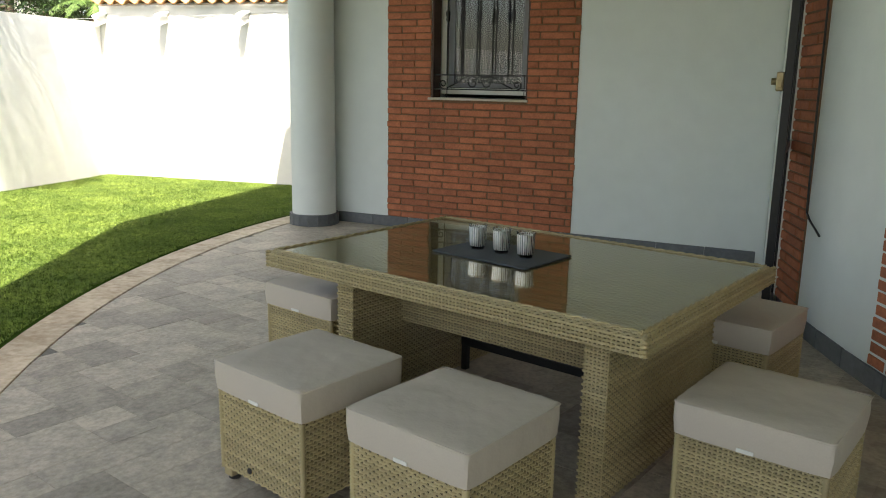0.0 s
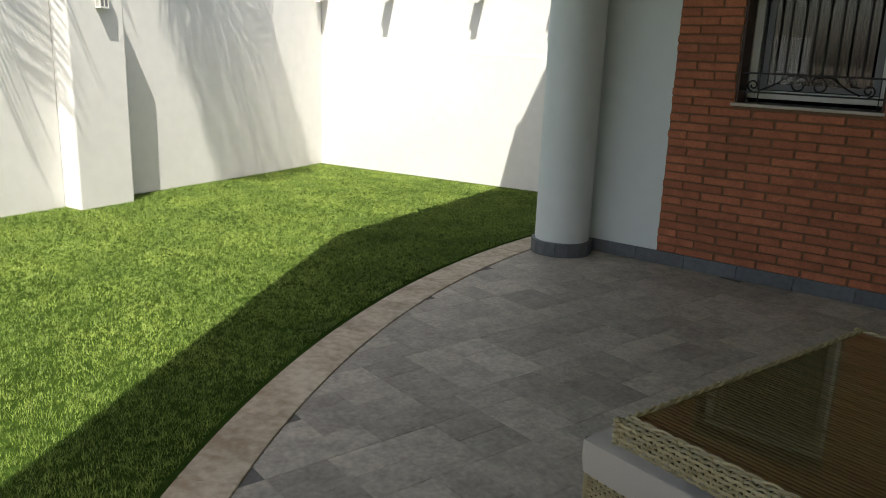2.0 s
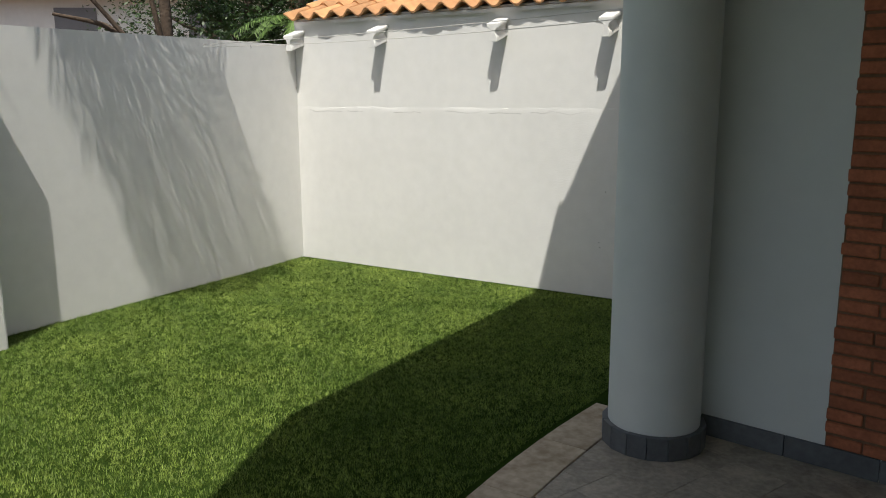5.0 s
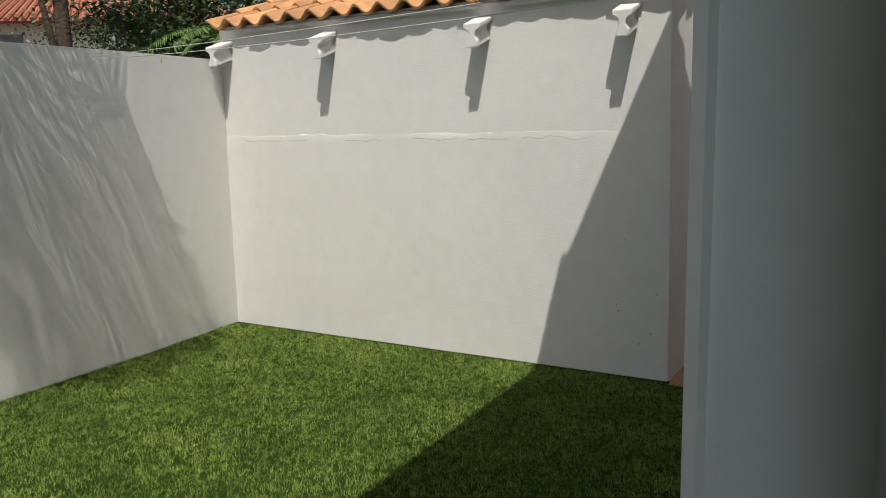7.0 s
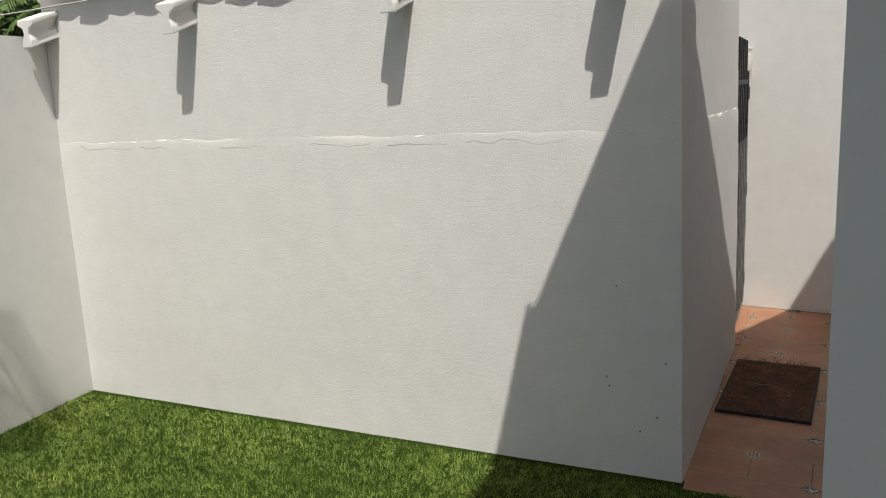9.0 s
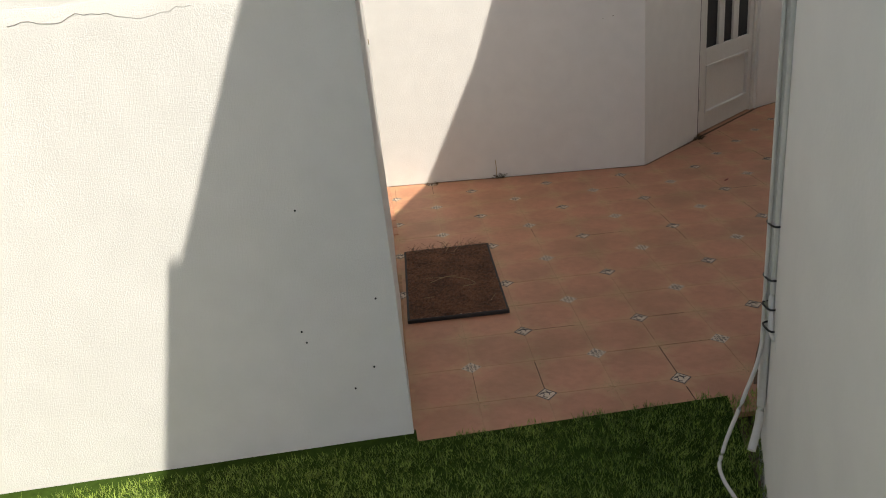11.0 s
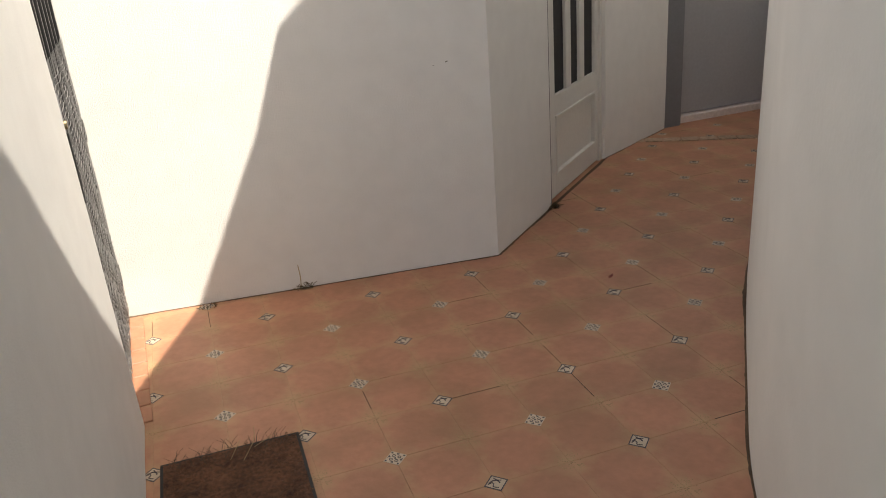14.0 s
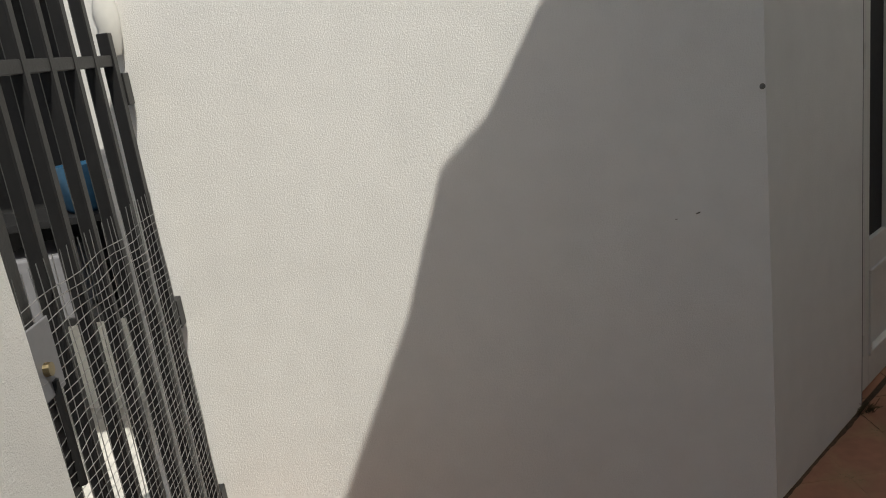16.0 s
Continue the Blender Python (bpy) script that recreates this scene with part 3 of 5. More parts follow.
weave_mesh(bm, 2 * TL - 0.06, 2 * TW - 0.06, pose(-TL + 0.03, -TW + 0.03, TZ - 0.0095) @ pose(0, 0, 0, -90), 0.016, 0.04, 0.001)
shade(part("under_weave", bm, WICKER, table), 60)

# placemat and three ribbed tumblers
bm = bmesh.new()
box(bm, -0.245, -0.17, 0, 0.245, 0.17, 0.008, 0.003)
pm = part("placemat", bm, PLACEMAT)
PM = pose(7.0, -5.985, TZ, 0, 0, -24)
pm.matrix_world = PM
tagged(pm, "slate-grey woven placemat on the glass table", "placemat")


def make_tumbler(m):
    t = thing("tumbler", m, "ribbed silvered glass tumbler on the placemat", "glass", "tumblers on the placemat")
    bm = bmesh.new()
    n = 72
    rib = lambda i: 0.0009 * (1 if i % 3 == 0 else -0.4)
    prof = [(0.033, 0.014), (0.035, 0.030), (0.038, 0.098), (0.039, 0.106)]
    rings = [[bm.verts.new(((r + rib(i)) * math.cos(2 * math.pi * i / n), (r + rib(i)) * math.sin(2 * math.pi * i / n), z)) for i in range(n)] for r, z in prof]
    inner = [[bm.verts.new(((r - 0.003) * math.cos(2 * math.pi * i / n), (r - 0.003) * math.sin(2 * math.pi * i / n), z)) for i in range(n)] for r, z in prof[::-1]]
    rings += inner
    for a, b in zip(rings, rings[1:]):
        for i in range(n):
            bm.faces.new((a[i], a[(i + 1) % n], b[(i + 1) % n], b[i]))
    bm.faces.new(rings[-1])
    bm.faces.new(rings[0][::-1])
    bmesh.ops.recalc_face_normals(bm, faces=bm.faces)
    ob = shade(part("cup", bm, GLASS, t), 30)
    ob.data.materials.append(RIBDARK)
    ob.data.materials.append(SILVERGLASS)
    for k, p in enumerate(ob.data.polygons):
        if k < 2 * n:
            p.material_index = (2, 2, 1, 2, 2, 0)[(k % n) % 6]
    bm = bmesh.new()
    lathe(bm, [(0.026, 0.0), (0.029, 0.002), (0.029, 0.010), (0.027, 0.0115)], 40)
    shade(part("base", bm, GLASS, t, "thick clear glass foot"), 40)
    return t


for u, v in ((-0.125, -0.005), (0.0, 0.0), (0.125, 0.0)):
    make_tumbler(PM @ pose(u, v, 0.008))

# ---- window in the brick panel ----
win = thing("window_1", FM @ pose(WIN_U0, 0, WIN_Z0), "white-framed window behind a black iron grille", "window", kind="structure")
WW, WH = WIN_U1 - WIN_U0, WIN_Z1 - WIN_Z0
bm = bmesh.new()
box(bm, 0.0, 0.005, 0.0, 0.018, 0.16, WH)
box(bm, WW - 0.018, 0.005, 0.0, WW, 0.16, WH)
box(bm, 0.018, 0.005, WH - 0.018, WW - 0.018, 0.16, WH)
part("lining", bm, WOOD, win, "dark brown window lining")
bm = bmesh.new()
box(bm, -0.02, -0.03, -0.022, WW + 0.01, 0.17, 0.0, 0.004)
part("window_sill", bm, SILL, win, "pale stone sill")
bm = bmesh.new()
for x0, x1, z0, z1 in ((0.02, 0.075, 0.03, WH - 0.02), (WW - 0.075, WW - 0.02, 0.03, WH - 0.02), (0.075, WW - 0.075, 0.03, 0.085), (0.075, WW - 0.075, WH - 0.075, WH - 0.02)):
    box(bm, x0, 0.17, z0, x1, 0.23, z1, 0.004)
part("window_frame", bm, PVC, win)
for x0, x1, y in ((0.08, WW - 0.08, 0.195),):
    bm = bmesh.new()
    for a, b, c, d in ((x0, x0 + 0.06, 0.09, WH - 0.08), (x1 - 0.045, x1, 0.09, WH - 0.08), (x0 + 0.06, x1 - 0.045, 0.09, 0.13), (x0 + 0.06, x1 - 0.045, WH - 0.13, WH - 0.08)):
        box(bm, a, y, c, b, y + 0.03, d, 0.003)
    sash = part("sash", bm, GREYMETAL, win, "grey sliding sash")
    bm = bmesh.new()
    box(bm, x0 + 0.06, y + 0.012, 0.13, x1 - 0.045, y + 0.017, WH - 0.13)
    part("pane", bm, GLASS, sash)
bm = bmesh.new()
n = 60
rows = [[bm.verts.new((0.08 + (WW - 0.16) * i / n, 0.30 + 0.014 * math.sin(i * 0.9) + 0.006 * math.sin(i * 2.3), z)) for i in range(n + 1)] for z in (0.05, WH)]
for i in range(n):
    bm.faces.new((rows[0][i], rows[0][i + 1], rows[1][i + 1], rows[1][i]))
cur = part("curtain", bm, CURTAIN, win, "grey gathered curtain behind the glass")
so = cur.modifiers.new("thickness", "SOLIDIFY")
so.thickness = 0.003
# black sheet behind the curtain, painted as the darkness of the room
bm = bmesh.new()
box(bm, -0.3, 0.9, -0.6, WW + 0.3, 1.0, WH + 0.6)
part("unlit_room_sheet", bm, DARK, win)

grille = thing("window_grille", FM @ pose(WIN_U0, 0.05, WIN_Z0), "black wrought-iron window grille with scrolls", "grille")
for z in (0.075, 0.20, WH - 0.12, WH - 0.29):
    bm = bmesh.new()
    box(bm, 0.018, -0.007, z - 0.006, WW - 0.018, 0.007, z + 0.006)
    part("rail", bm, IRON, grille)
for i in range(5):
    x = 0.135 + i * 0.155
    bm = bmesh.new()
    lathe(bm, [(0.0085, 0.20), (0.0085, 0.66), (0.013, 0.665), (0.018, 0.68), (0.013, 0.70), (0.020, 0.72), (0.020, 0.74), (0.013, 0.755), (0.0085, 0.76), (0.0085, WH - 0.12)], 10, x, 0)
    shade(part("bar", bm, IRON, grille), 50)
for x in (0.135, WW - 0.05):
    bm = bmesh.new()
    box(bm, x - 0.003, -0.003, 0.0, x + 0.003, 0.003, 0.20)
    part("bar", bm, IRON, grille)


def spiral(cx, cz, r0, r1, a0, turns, n=34):
    return [(cx + (r0 + (r1 - r0) * i / n) * math.cos(a0 + turns * 2 * math.pi * i / n), 0, cz + (r0 + (r1 - r0) * i / n) * math.sin(a0 + turns * 2 * math.pi * i / n)) for i in range(n + 1)]


for s in (-1, 1):
    cx = WW / 2 - 0.01
    bm = bmesh.new()
    tube(bm, spiral(cx + s * 0.062, 0.135, 0.062, 0.014, math.pi / 2 - s * math.pi / 2 + math.pi, -s * 1.4), 0.0065, 6)
    shade(part("scroll", bm, IRON, grille), 60)
    bm = bmesh.new()
    tube(bm, smooth_line([(cx + s * 0.062, 0, 0.197), (cx + s * 0.13, 0, 0.188), (cx + s * 0.22, 0, 0.13), (cx + s * 0.31, 0, 0.088)], 6), 0.0065, 6)
    shade(part("scroll", bm, IRON, grille), 60)
    bm = bmesh.new()
    tube(bm, spiral(cx + s * 0.355, 0.12, 0.04, 0.012, -math.pi / 2, s * 1.3), 0.006, 6)
    shade(part("scroll", bm, IRON, grille), 60)

# ---- black steel door standing open in the porch corner ----
gd = thing("steel_door", pose(8.30, -3.965, 0.02, 0, 0, math.degrees(math.atan2(-0.70, -0.10))), "black steel security door standing open", "door")
bm = bmesh.new()
for a, b, c, d in ((0.0, 0.05, 0.0, 2.12), (0.65, 0.71, 0.0, 2.12), (0.05, 0.65, 0.0, 0.09), (0.05, 0.65, 2.05, 2.12), (0.05, 0.65, 1.0, 1.04)):
    box(bm, a, -0.022, c, b, 0.022, d, 0.004)
leaf = part("leaf", bm, IRON, gd)
for c, d in ((0.09, 1.0), (1.04, 2.05)):
    bm = bmesh.new()
    box(bm, 0.05, -0.003, c, 0.65, 0.003, d)
    pane = part("pane", bm, GLASS, leaf)
    pane.visible_shadow = False
bm = bmesh.new()
box(bm, 0.635, -0.06, 1.33, 0.70, -0.022, 1.43, 0.006)
box(bm, 0.695, -0.05, 1.35, 0.715, -0.03, 1.39, 0.003)
lock = part("lock", bm, STEEL, gd, "brass rim lock")
bm = bmesh.new()
tube(bm, [(0.67, -0.055, 1.38), (0.67, -0.085, 1.38)], 0.018, 14)
part("knob", bm, STEEL, lock)
for z in (0.35, 0.95, 1.75):
    bm = bmesh.new()
    tube(bm, [(-0.012, 0, z), (-0.012, 0, z + 0.14)], 0.012, 10)
    part("hinge", bm, IRON, gd)
bm = bmesh.new()
box(bm, 8.31, -4.05, 0.0, 8.325, -3.975, 2.2, 0.002)
tagged(part("door_jamb", bm, PVC), "white painted door jamb", "door frame", kind="structure")

# ---- curved limestone edging of the terrace ----
nseg = 22
for i in range(nseg):
    a0, a1 = A0 + (A1 - A0) * i / nseg, A0 + (A1 - A0) * (i + 1) / nseg
    g = 0.0012 / ARC_R
    bm = bmesh.new()
    prism(bm, arc(ARC_R + 0.012, a0 + g, a1 - g, 6) + arc(ARC_R - ARC_W - 0.002, a0 + g, a1 - g, 6)[::-1], -0.075, 0.004 + 0.002 * random.random())
    es = [e for e in bm.edges if all(v.co.z > 0 for v in e.verts)]
    bmesh.ops.bevel(bm, geom=es, offset=0.005, segments=2, profile=0.5, affect="EDGES")
    part("slab", bm, LIME, terrace)

# ---- roof of the outbuilding, corbels ----
roof = thing("outbuilding_roof", pose(0, -0.068, 2.275, 0, 0, 0), "orange clay barrel-tiled outbuilding roof", "roof", kind="structure")
SL = radians(17)
bm = bmesh.new()
vs = [bm.verts.new(p) for p in ((0.02, 0.04, -0.03), (3.45, 0.04, -0.03), (3.45, 1.15, 0.31), (0.02, 1.15, 0.31), (0.02, 0.04, 0.0), (3.45, 0.04, 0.0), (3.45, 1.15, 0.34), (0.02, 1.15, 0.34))]
for f in ((3, 2, 1, 0), (4, 5, 6, 7), (0, 1, 5, 4), (1, 2, 6, 5), (2, 3, 7, 6), (3, 0, 4, 7)):
    bm.faces.new([vs[k] for k in f])
part("board", bm, PLASTER, roof)


WAVE = 0.196


def wave_tile(length):
    """One S-shaped clay tile: a hump and a pan side by side, with a thick front lip."""
    bm = bmesh.new()
    n = 12
    rings = []
    for y, d in ((0.0, 0.016), (0.0, 0.0), (0.03, 0.0), (length, 0.0), (length, 0.016)):
        rings.append([bm.verts.new((WAVE * 1.04 * i / n, y, 0.031 * math.cos(2 * math.pi * i / n) - d + (0.004 if y == 0.03 else 0) - 0.009 * (y == length))) for i in range(n + 1)])
    k = len(rings)
    for j in range(k):
        p, q = rings[j], rings[(j + 1) % k]
        for i in range(n):
            bm.faces.new((p[i], p[i + 1], q[i + 1], q[i]))
    for i in (0, n):
        bm.faces.new([r[i] for r in rings])
    bmesh.ops.recalc_face_normals(bm, faces=bm.faces)
    me = bpy.data.meshes.new("tile")
    bm.to_mesh(me)
    bm.free()
    me.materials.append(ROOF)
    for p in me.polygons:
        p.use_smooth = True
    me.set_sharp_from_angle(angle=radians(50))
    return me


wave = wave_tile(0.42)
for row in range(3):
    for i in range(18):
        t = new("tile", wave)
        t.parent = roof
        y = -0.02 + row * 0.36 + random.uniform(-0.012, 0.012)
        t.matrix_basis = pose(-0.055 + i * WAVE + random.uniform(-0.003, 0.003), y * math.cos(SL), 0.052 + y * math.sin(SL) + row * 0.012, 17, random.uniform(-1.2, 1.2), random.uniform(-1.0, 1.0))


def make_corbel(x):
    bm = bmesh.new()
    prof = [(-0.056, 0.145), (0.056, 0.145), (0.056, 0.118), (0.026, 0.098), (0.019, 0.065), (0.036, 0.035), (0.036, 0.0), (-0.036, 0.0), (-0.036, 0.035), (-0.019, 0.065), (-0.026, 0.098), (-0.056, 0.118)]
    a = [bm.verts.new((px, -0.175, pz)) for px, pz in prof]
    b = [bm.verts.new((px, 0.02, pz + 0.064)) for px, pz in prof]
    bm.faces.new(a)
    bm.faces.new(b[::-1])
    n = len(prof)
    for i in range(n):
        bm.faces.new((a[i], b[i], b[(i + 1) % n], a[(i + 1) % n]))
    bmesh.ops.recalc_face_normals(bm, faces=bm.faces)
    bmesh.ops.bevel(bm, geom=list(bm.edges), offset=0.006, segments=2, profile=0.5, affect="EDGES")
    for v in bm.verts:
        v.co += Vector((noise.noise(v.co * 30), noise.noise(v.co * 30 + Vector((9, 0, 0))), noise.noise(v.co * 30 + Vector((0, 9, 0))))) * 0.004
    ob = part("corbel", bm, PLASTER)
    ob.matrix_world = pose(x, 0.0, 2.0)
    shade(ob, 20)
    tagged(ob, "white plastered beam end under the eave", "corbel", "beam ends under the eave")


for x in (0.075, 1.05, 2.25, 3.18):
    make_corbel(x)

# ---- lamp on the pillar ----
lamp = thing("wall_lamp", pose(0.36, -3.425, 1.735) @ Matrix.Diagonal((0.75, 0.75, 1, 1)), "white framed box wall lamp on the pillar", "lamp")
bm = bmesh.new()
box(bm, 0.0, -0.065, 0.0, 0.012, 0.065, 0.21, 0.003)
part("back_plate", bm, PVC, lamp)
bm = bmesh.new()
for y0, y1, z0, z1 in ((-0.06, -0.045, 0.0, 0.21), (0.045, 0.06, 0.0, 0.21), (-0.0075, 0.0075, 0.015, 0.195), (-0.045, 0.045, 0.0, 0.015), (-0.045, 0.045, 0.195, 0.21)):
    box(bm, 0.07, y0, z0, 0.085, y1, z1, 0.002)
box(bm, 0.012, -0.06, 0.195, 0.07, 0.06, 0.21, 0.002)
box(bm, 0.012, -0.06, 0.0, 0.07, 0.06, 0.012, 0.002)
part("frame", bm, PVC, lamp)
for y0, y1 in ((-0.045, -0.0075), (0.0075, 0.045)):
    bm = bmesh.new()
    box(bm, 0.074, y0, 0.015, 0.078, y1, 0.195)
    part("pane", bm, GREYMETAL, lamp, "dark frosted pane")

# ---- clothes lines ----
for name, dz, sag in (("clothes_line", 0.0, 0.03), ("clothes_line", 0.05, 0.02)):
    p0, p1 = Vector((0.02, -1.17, 2.0 + dz * 0.4)), Vector((4.02, -1.9, 1.97 + dz))
    bm = bmesh.new()
    tube(bm, [p0.lerp(p1, i / 30) - Vector((0, 0, 4 * sag * (i / 30) * (1 - i / 30))) for i in range(31)], 0.0022, 5)
    tagged(part(name, bm, CABLE), "thin white clothes line strung across the lawn", "clothes line", "clothes lines")
for y in (-1.17, -1.69, -0.62):
    bm = bmesh.new()
    tube(bm, smooth_line([(-0.02, y, 2.06), (0.02, y, 2.065), (0.045, y, 2.03), (0.03, y, 1.985), (0.012, y, 1.99)], 5), 0.004, 6)
    tagged(shade(part("wall_hook", bm, WIRE), 60), "small bent wire hook on the white wall", "hook", "hooks on the garden wall")

# ---- passage: door, grey gate, iron gate, mat, cables ----
door = thing("door_1", frame_m(PW1, PD) @ pose(DOOR_U0, 0.02, 0), "closed cream door with three narrow panes", "door", kind="structure")
DW = DOOR_U1 - DOOR_U0
bm = bmesh.new()
for x0, x1, z0, z1 in ((0, 0.05, 0, DOOR_H), (DW - 0.05, DW, 0, DOOR_H), (0.05, DW - 0.05, DOOR_H - 0.05, DOOR_H)):
    box(bm, x0, 0, z0, x1, 0.09, z1, 0.004)
part("door_frame", bm, PVC, door)
# solid black strip in place of the shade in the frame gap
bm = bmesh.new()
box(bm, 0.0005, -0.019, 0.0, 0.010, -0.001, DOOR_H)
part("gap_shade", bm, IRON, door, "black strip painted as the shaded gap beside the door frame")
bm = bmesh.new()
L0, L1 = 0.055, DW - 0.055
box(bm, L0, 0.012, 0.012, L0 + 0.12, 0.058, DOOR_H - 0.055, 0.003)
box(bm, L1 - 0.065, 0.012, 0.012, L1, 0.058, DOOR_H - 0.055, 0.003)
box(bm, L0 + 0.12, 0.012, 0.012, L1 - 0.065, 0.058, 0.14, 0.003)
box(bm, L0 + 0.12, 0.012, 0.50, L1 - 0.065, 0.058, 0.62, 0.003)
box(bm, L0 + 0.12, 0.012, DOOR_H - 0.17, L1 - 0.065, 0.058, DOOR_H - 0.055, 0.003)
box(bm, L0 + 0.12, 0.030, 0.14, L1 - 0.065, 0.05, 0.50)
gw = (L1 - L0 - 0.185)
for i in (1, 2):
    x = L0 + 0.12 + gw * i / 3
    box(bm, x - 0.045, 0.014, 0.62, x + 0.045, 0.056, DOOR_H - 0.17, 0.003)
leaf = part("leaf", bm, PVC, door)
bm = bmesh.new()
for x0, x1, z0, z1 in ((L0 + 0.12, L1 - 0.065, 0.14, 0.158), (L0 + 0.12, L1 - 0.065, 0.482, 0.50), (L0 + 0.12, L0 + 0.138, 0.158, 0.482), (L1 - 0.083, L1 - 0.065, 0.158, 0.482)):
    box(bm, x0, 0.004, z0, x1, 0.032, z1, 0.004)
part("moulding", bm, PVC, leaf)
# opaque panes: the darkness beyond the glass is put into their colour
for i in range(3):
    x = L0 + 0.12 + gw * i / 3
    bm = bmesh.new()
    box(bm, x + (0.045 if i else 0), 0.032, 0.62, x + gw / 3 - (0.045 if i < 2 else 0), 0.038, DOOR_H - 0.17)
    part("pane", bm, DARK, leaf, "narrow pane painted black for the unlit space behind")
bm = bmesh.new()
tube(bm, smooth_line([(L1 - 0.032, 0.012, 1.40), (L1 - 0.032, -0.04, 1.40), (L1 - 0.047, -0.05, 1.40), (L1 - 0.15, -0.05, 1.395)], 5), 0.009, 8)
handle = shade(part("handle", bm, PVC, leaf, "white lever handle"), 60)
bm = bmesh.new()
box(bm, L1 - 0.047, 0.004, 1.35, L1 - 0.017, 0.012, 1.45, 0.003)
part("plate", bm, PVC, leaf)
bm = bmesh.new()
box(bm, L1 - 0.044, 0.0, 1.24, L1 - 0.020, 0.012, 1.30, 0.003)
part("keyhole_cover", bm, IRON, leaf)
for z in (0.19, 1.28, 1.85):
    bm = bmesh.new()
    tube(bm, [(0.052, -0.004, z), (0.052, -0.004, z + 0.09)], 0.008, 8)
    part("hinge", bm, PVC, door)

# grey steel gate at the passage end
gg = thing("grey_gate", pose(7.42, 4.30, 0), "plain grey steel gate at the passage end", "gate")
bm = bmesh.new()
box(bm, 0.0, 0.01, 0.0, 0.16, 0.12, 2.4, 0.004)
part("post", bm, GREYMETAL, gg, "dark grey steel post")
bm = bmesh.new()
box(bm, 0.162, 0.10, 0.065, 2.0, 0.14, 2.4, 0.003)
part("panel", bm, GATEGREY, gg)
# stone step whose pale colour includes the sunlight under the gate
bm = bmesh.new()
box(bm, 7.58, 4.36, -0.02, 9.6, 4.58, 0.055, 0.006)
tagged(part("door_step", bm, mat("sunlit_pink_stone", (0.80, 0.70, 0.66), 0.6, vary=0.1)), "pink stone step under the grey gate, paled as if sunlit", "step", kind="structure")
bm = bmesh.new()
for i in range(9):
    box(bm, 0.003 + i * 0.13, 0, 0, 0.127 + i * 0.13, 0.09, 0.010 + 0.002 * (i % 2), 0.003, 1)
ts = part("trim_threshold", bm, mat("patterned_threshold_tile", (0.50, 0.36, 0.25), 0.6, vary=0.3, grain=60))
ts.matrix_world = frame_m((6.96, 4.12), (7.91 - 6.98, 3.58 - 4.11), -0.004)
tagged(ts, "strip of patterned threshold tiles", "threshold", kind="structure")

# black iron gate with wire netting
ig = thing("iron_gate", pose(3.442, 1.95, 0.02, 0, 0, 90), "black iron bar gate with wire netting", "gate")
GW = 0.905
bm = bmesh.new()
for x, w in ((0.0, 0.055), (GW - 0.035, 0.035)):
    box(bm, x, -0.016, 0.03, x + w, 0.016, 1.70, 0.002, 1)
for z in (0.06, 1.61):
    box(bm, 0.055, -0.012, z, GW - 0.035, 0.012, z + 0.03, 0.002, 1)
part("gate_frame", bm, IRON, ig)
for i in range(5):
    x = 0.16 + i * 0.142
    bm = bmesh.new()
    box(bm, x, -0.014, 0.10, x + 0.032, 0.018, 1.90, 0.004, 1)
    part("bar", bm, IRON, ig)
bm = bmesh.new()
for i in range(25):
    x = 0.01 + i * (GW - 0.02) / 24
    tube(bm, [(x + 0.003 * math.sin(i * 3 + k), -0.019 - 0.002 * math.sin(k * 2 + i), 0.05 + k * 0.12) for k in range(11)], 0.0011, 4)
for j in range(46):
    z = 0.06 + j * 0.025
    tube(bm, [(0.005 + k * (GW - 0.01) / 12, -0.019 - 0.003 * math.sin(k * 1.7 + j), z + 0.004 * math.sin(k * 1.3 + j * 0.7)) for k in range(13)], 0.0011, 4)
part("netting", bm, WIRE, ig, "sagging galvanised wire netting")
bm = bmesh.new()
box(bm, 0.0, -0.022, 1.0, 0.10, -0.016, 1.15, 0.003)
plate = part("lock_plate", bm, GREYMETAL, ig)
bm = bmesh.new()
tube(bm, [(0.035, -0.022, 1.06), (0.035, -0.034, 1.06)], 0.014, 12)
part("cylinder", bm, STEEL, plate, "brass lock cylinder")
bm = bmesh.new()
tube(bm, [(0.055, -0.020, 1.03), (0.055, -0.020, 0.80)], 0.011, 8)
part("bolt", bm, IRON, ig)
for z in (0.16, 0.82, 1.50):
    bm = bmesh.new()
    box(bm, GW, -0.02, z, GW + 0.055, 0.02, z + 0.09, 0.003)
    part("hinge", bm, IRON, ig)
bm = bmesh.new()
lathe(bm, [(0.016, -0.02), (0.022, 0.0), (0.030, 0.04), (0.034, 0.10), (0.026, 0.15), (0.022, 0.17), (0.030, 0.19)], 16)
bmesh.ops.transform(bm, matrix=pose(GW + 0.045, 0.0, 1.66), verts=bm.verts)
shade(part("finial", bm, PVC, ig, "white plastic post cap"), 60)
bm = bmesh.new()
box(bm, 3.405, 1.952, -0.02, 3.447, 2.90, 0.018, 0.004)
tagged(part("trim_gate_sill", bm, PVC), "white sill under the iron gate", "sill", kind="structure")
for i in range(8):
    bm = bmesh.new()
    box(bm, 0.0, 0.0, -0.01, 0.062, 0.114, 0.006 + 0.001 * (i % 3), 0.003, 1)
    strip = part("edge_tile", bm, TERRA, passage)
    strip.matrix_world = pose(3.449 + random.uniform(-0.001, 0.001), 1.955 + i * 0.118, 0)
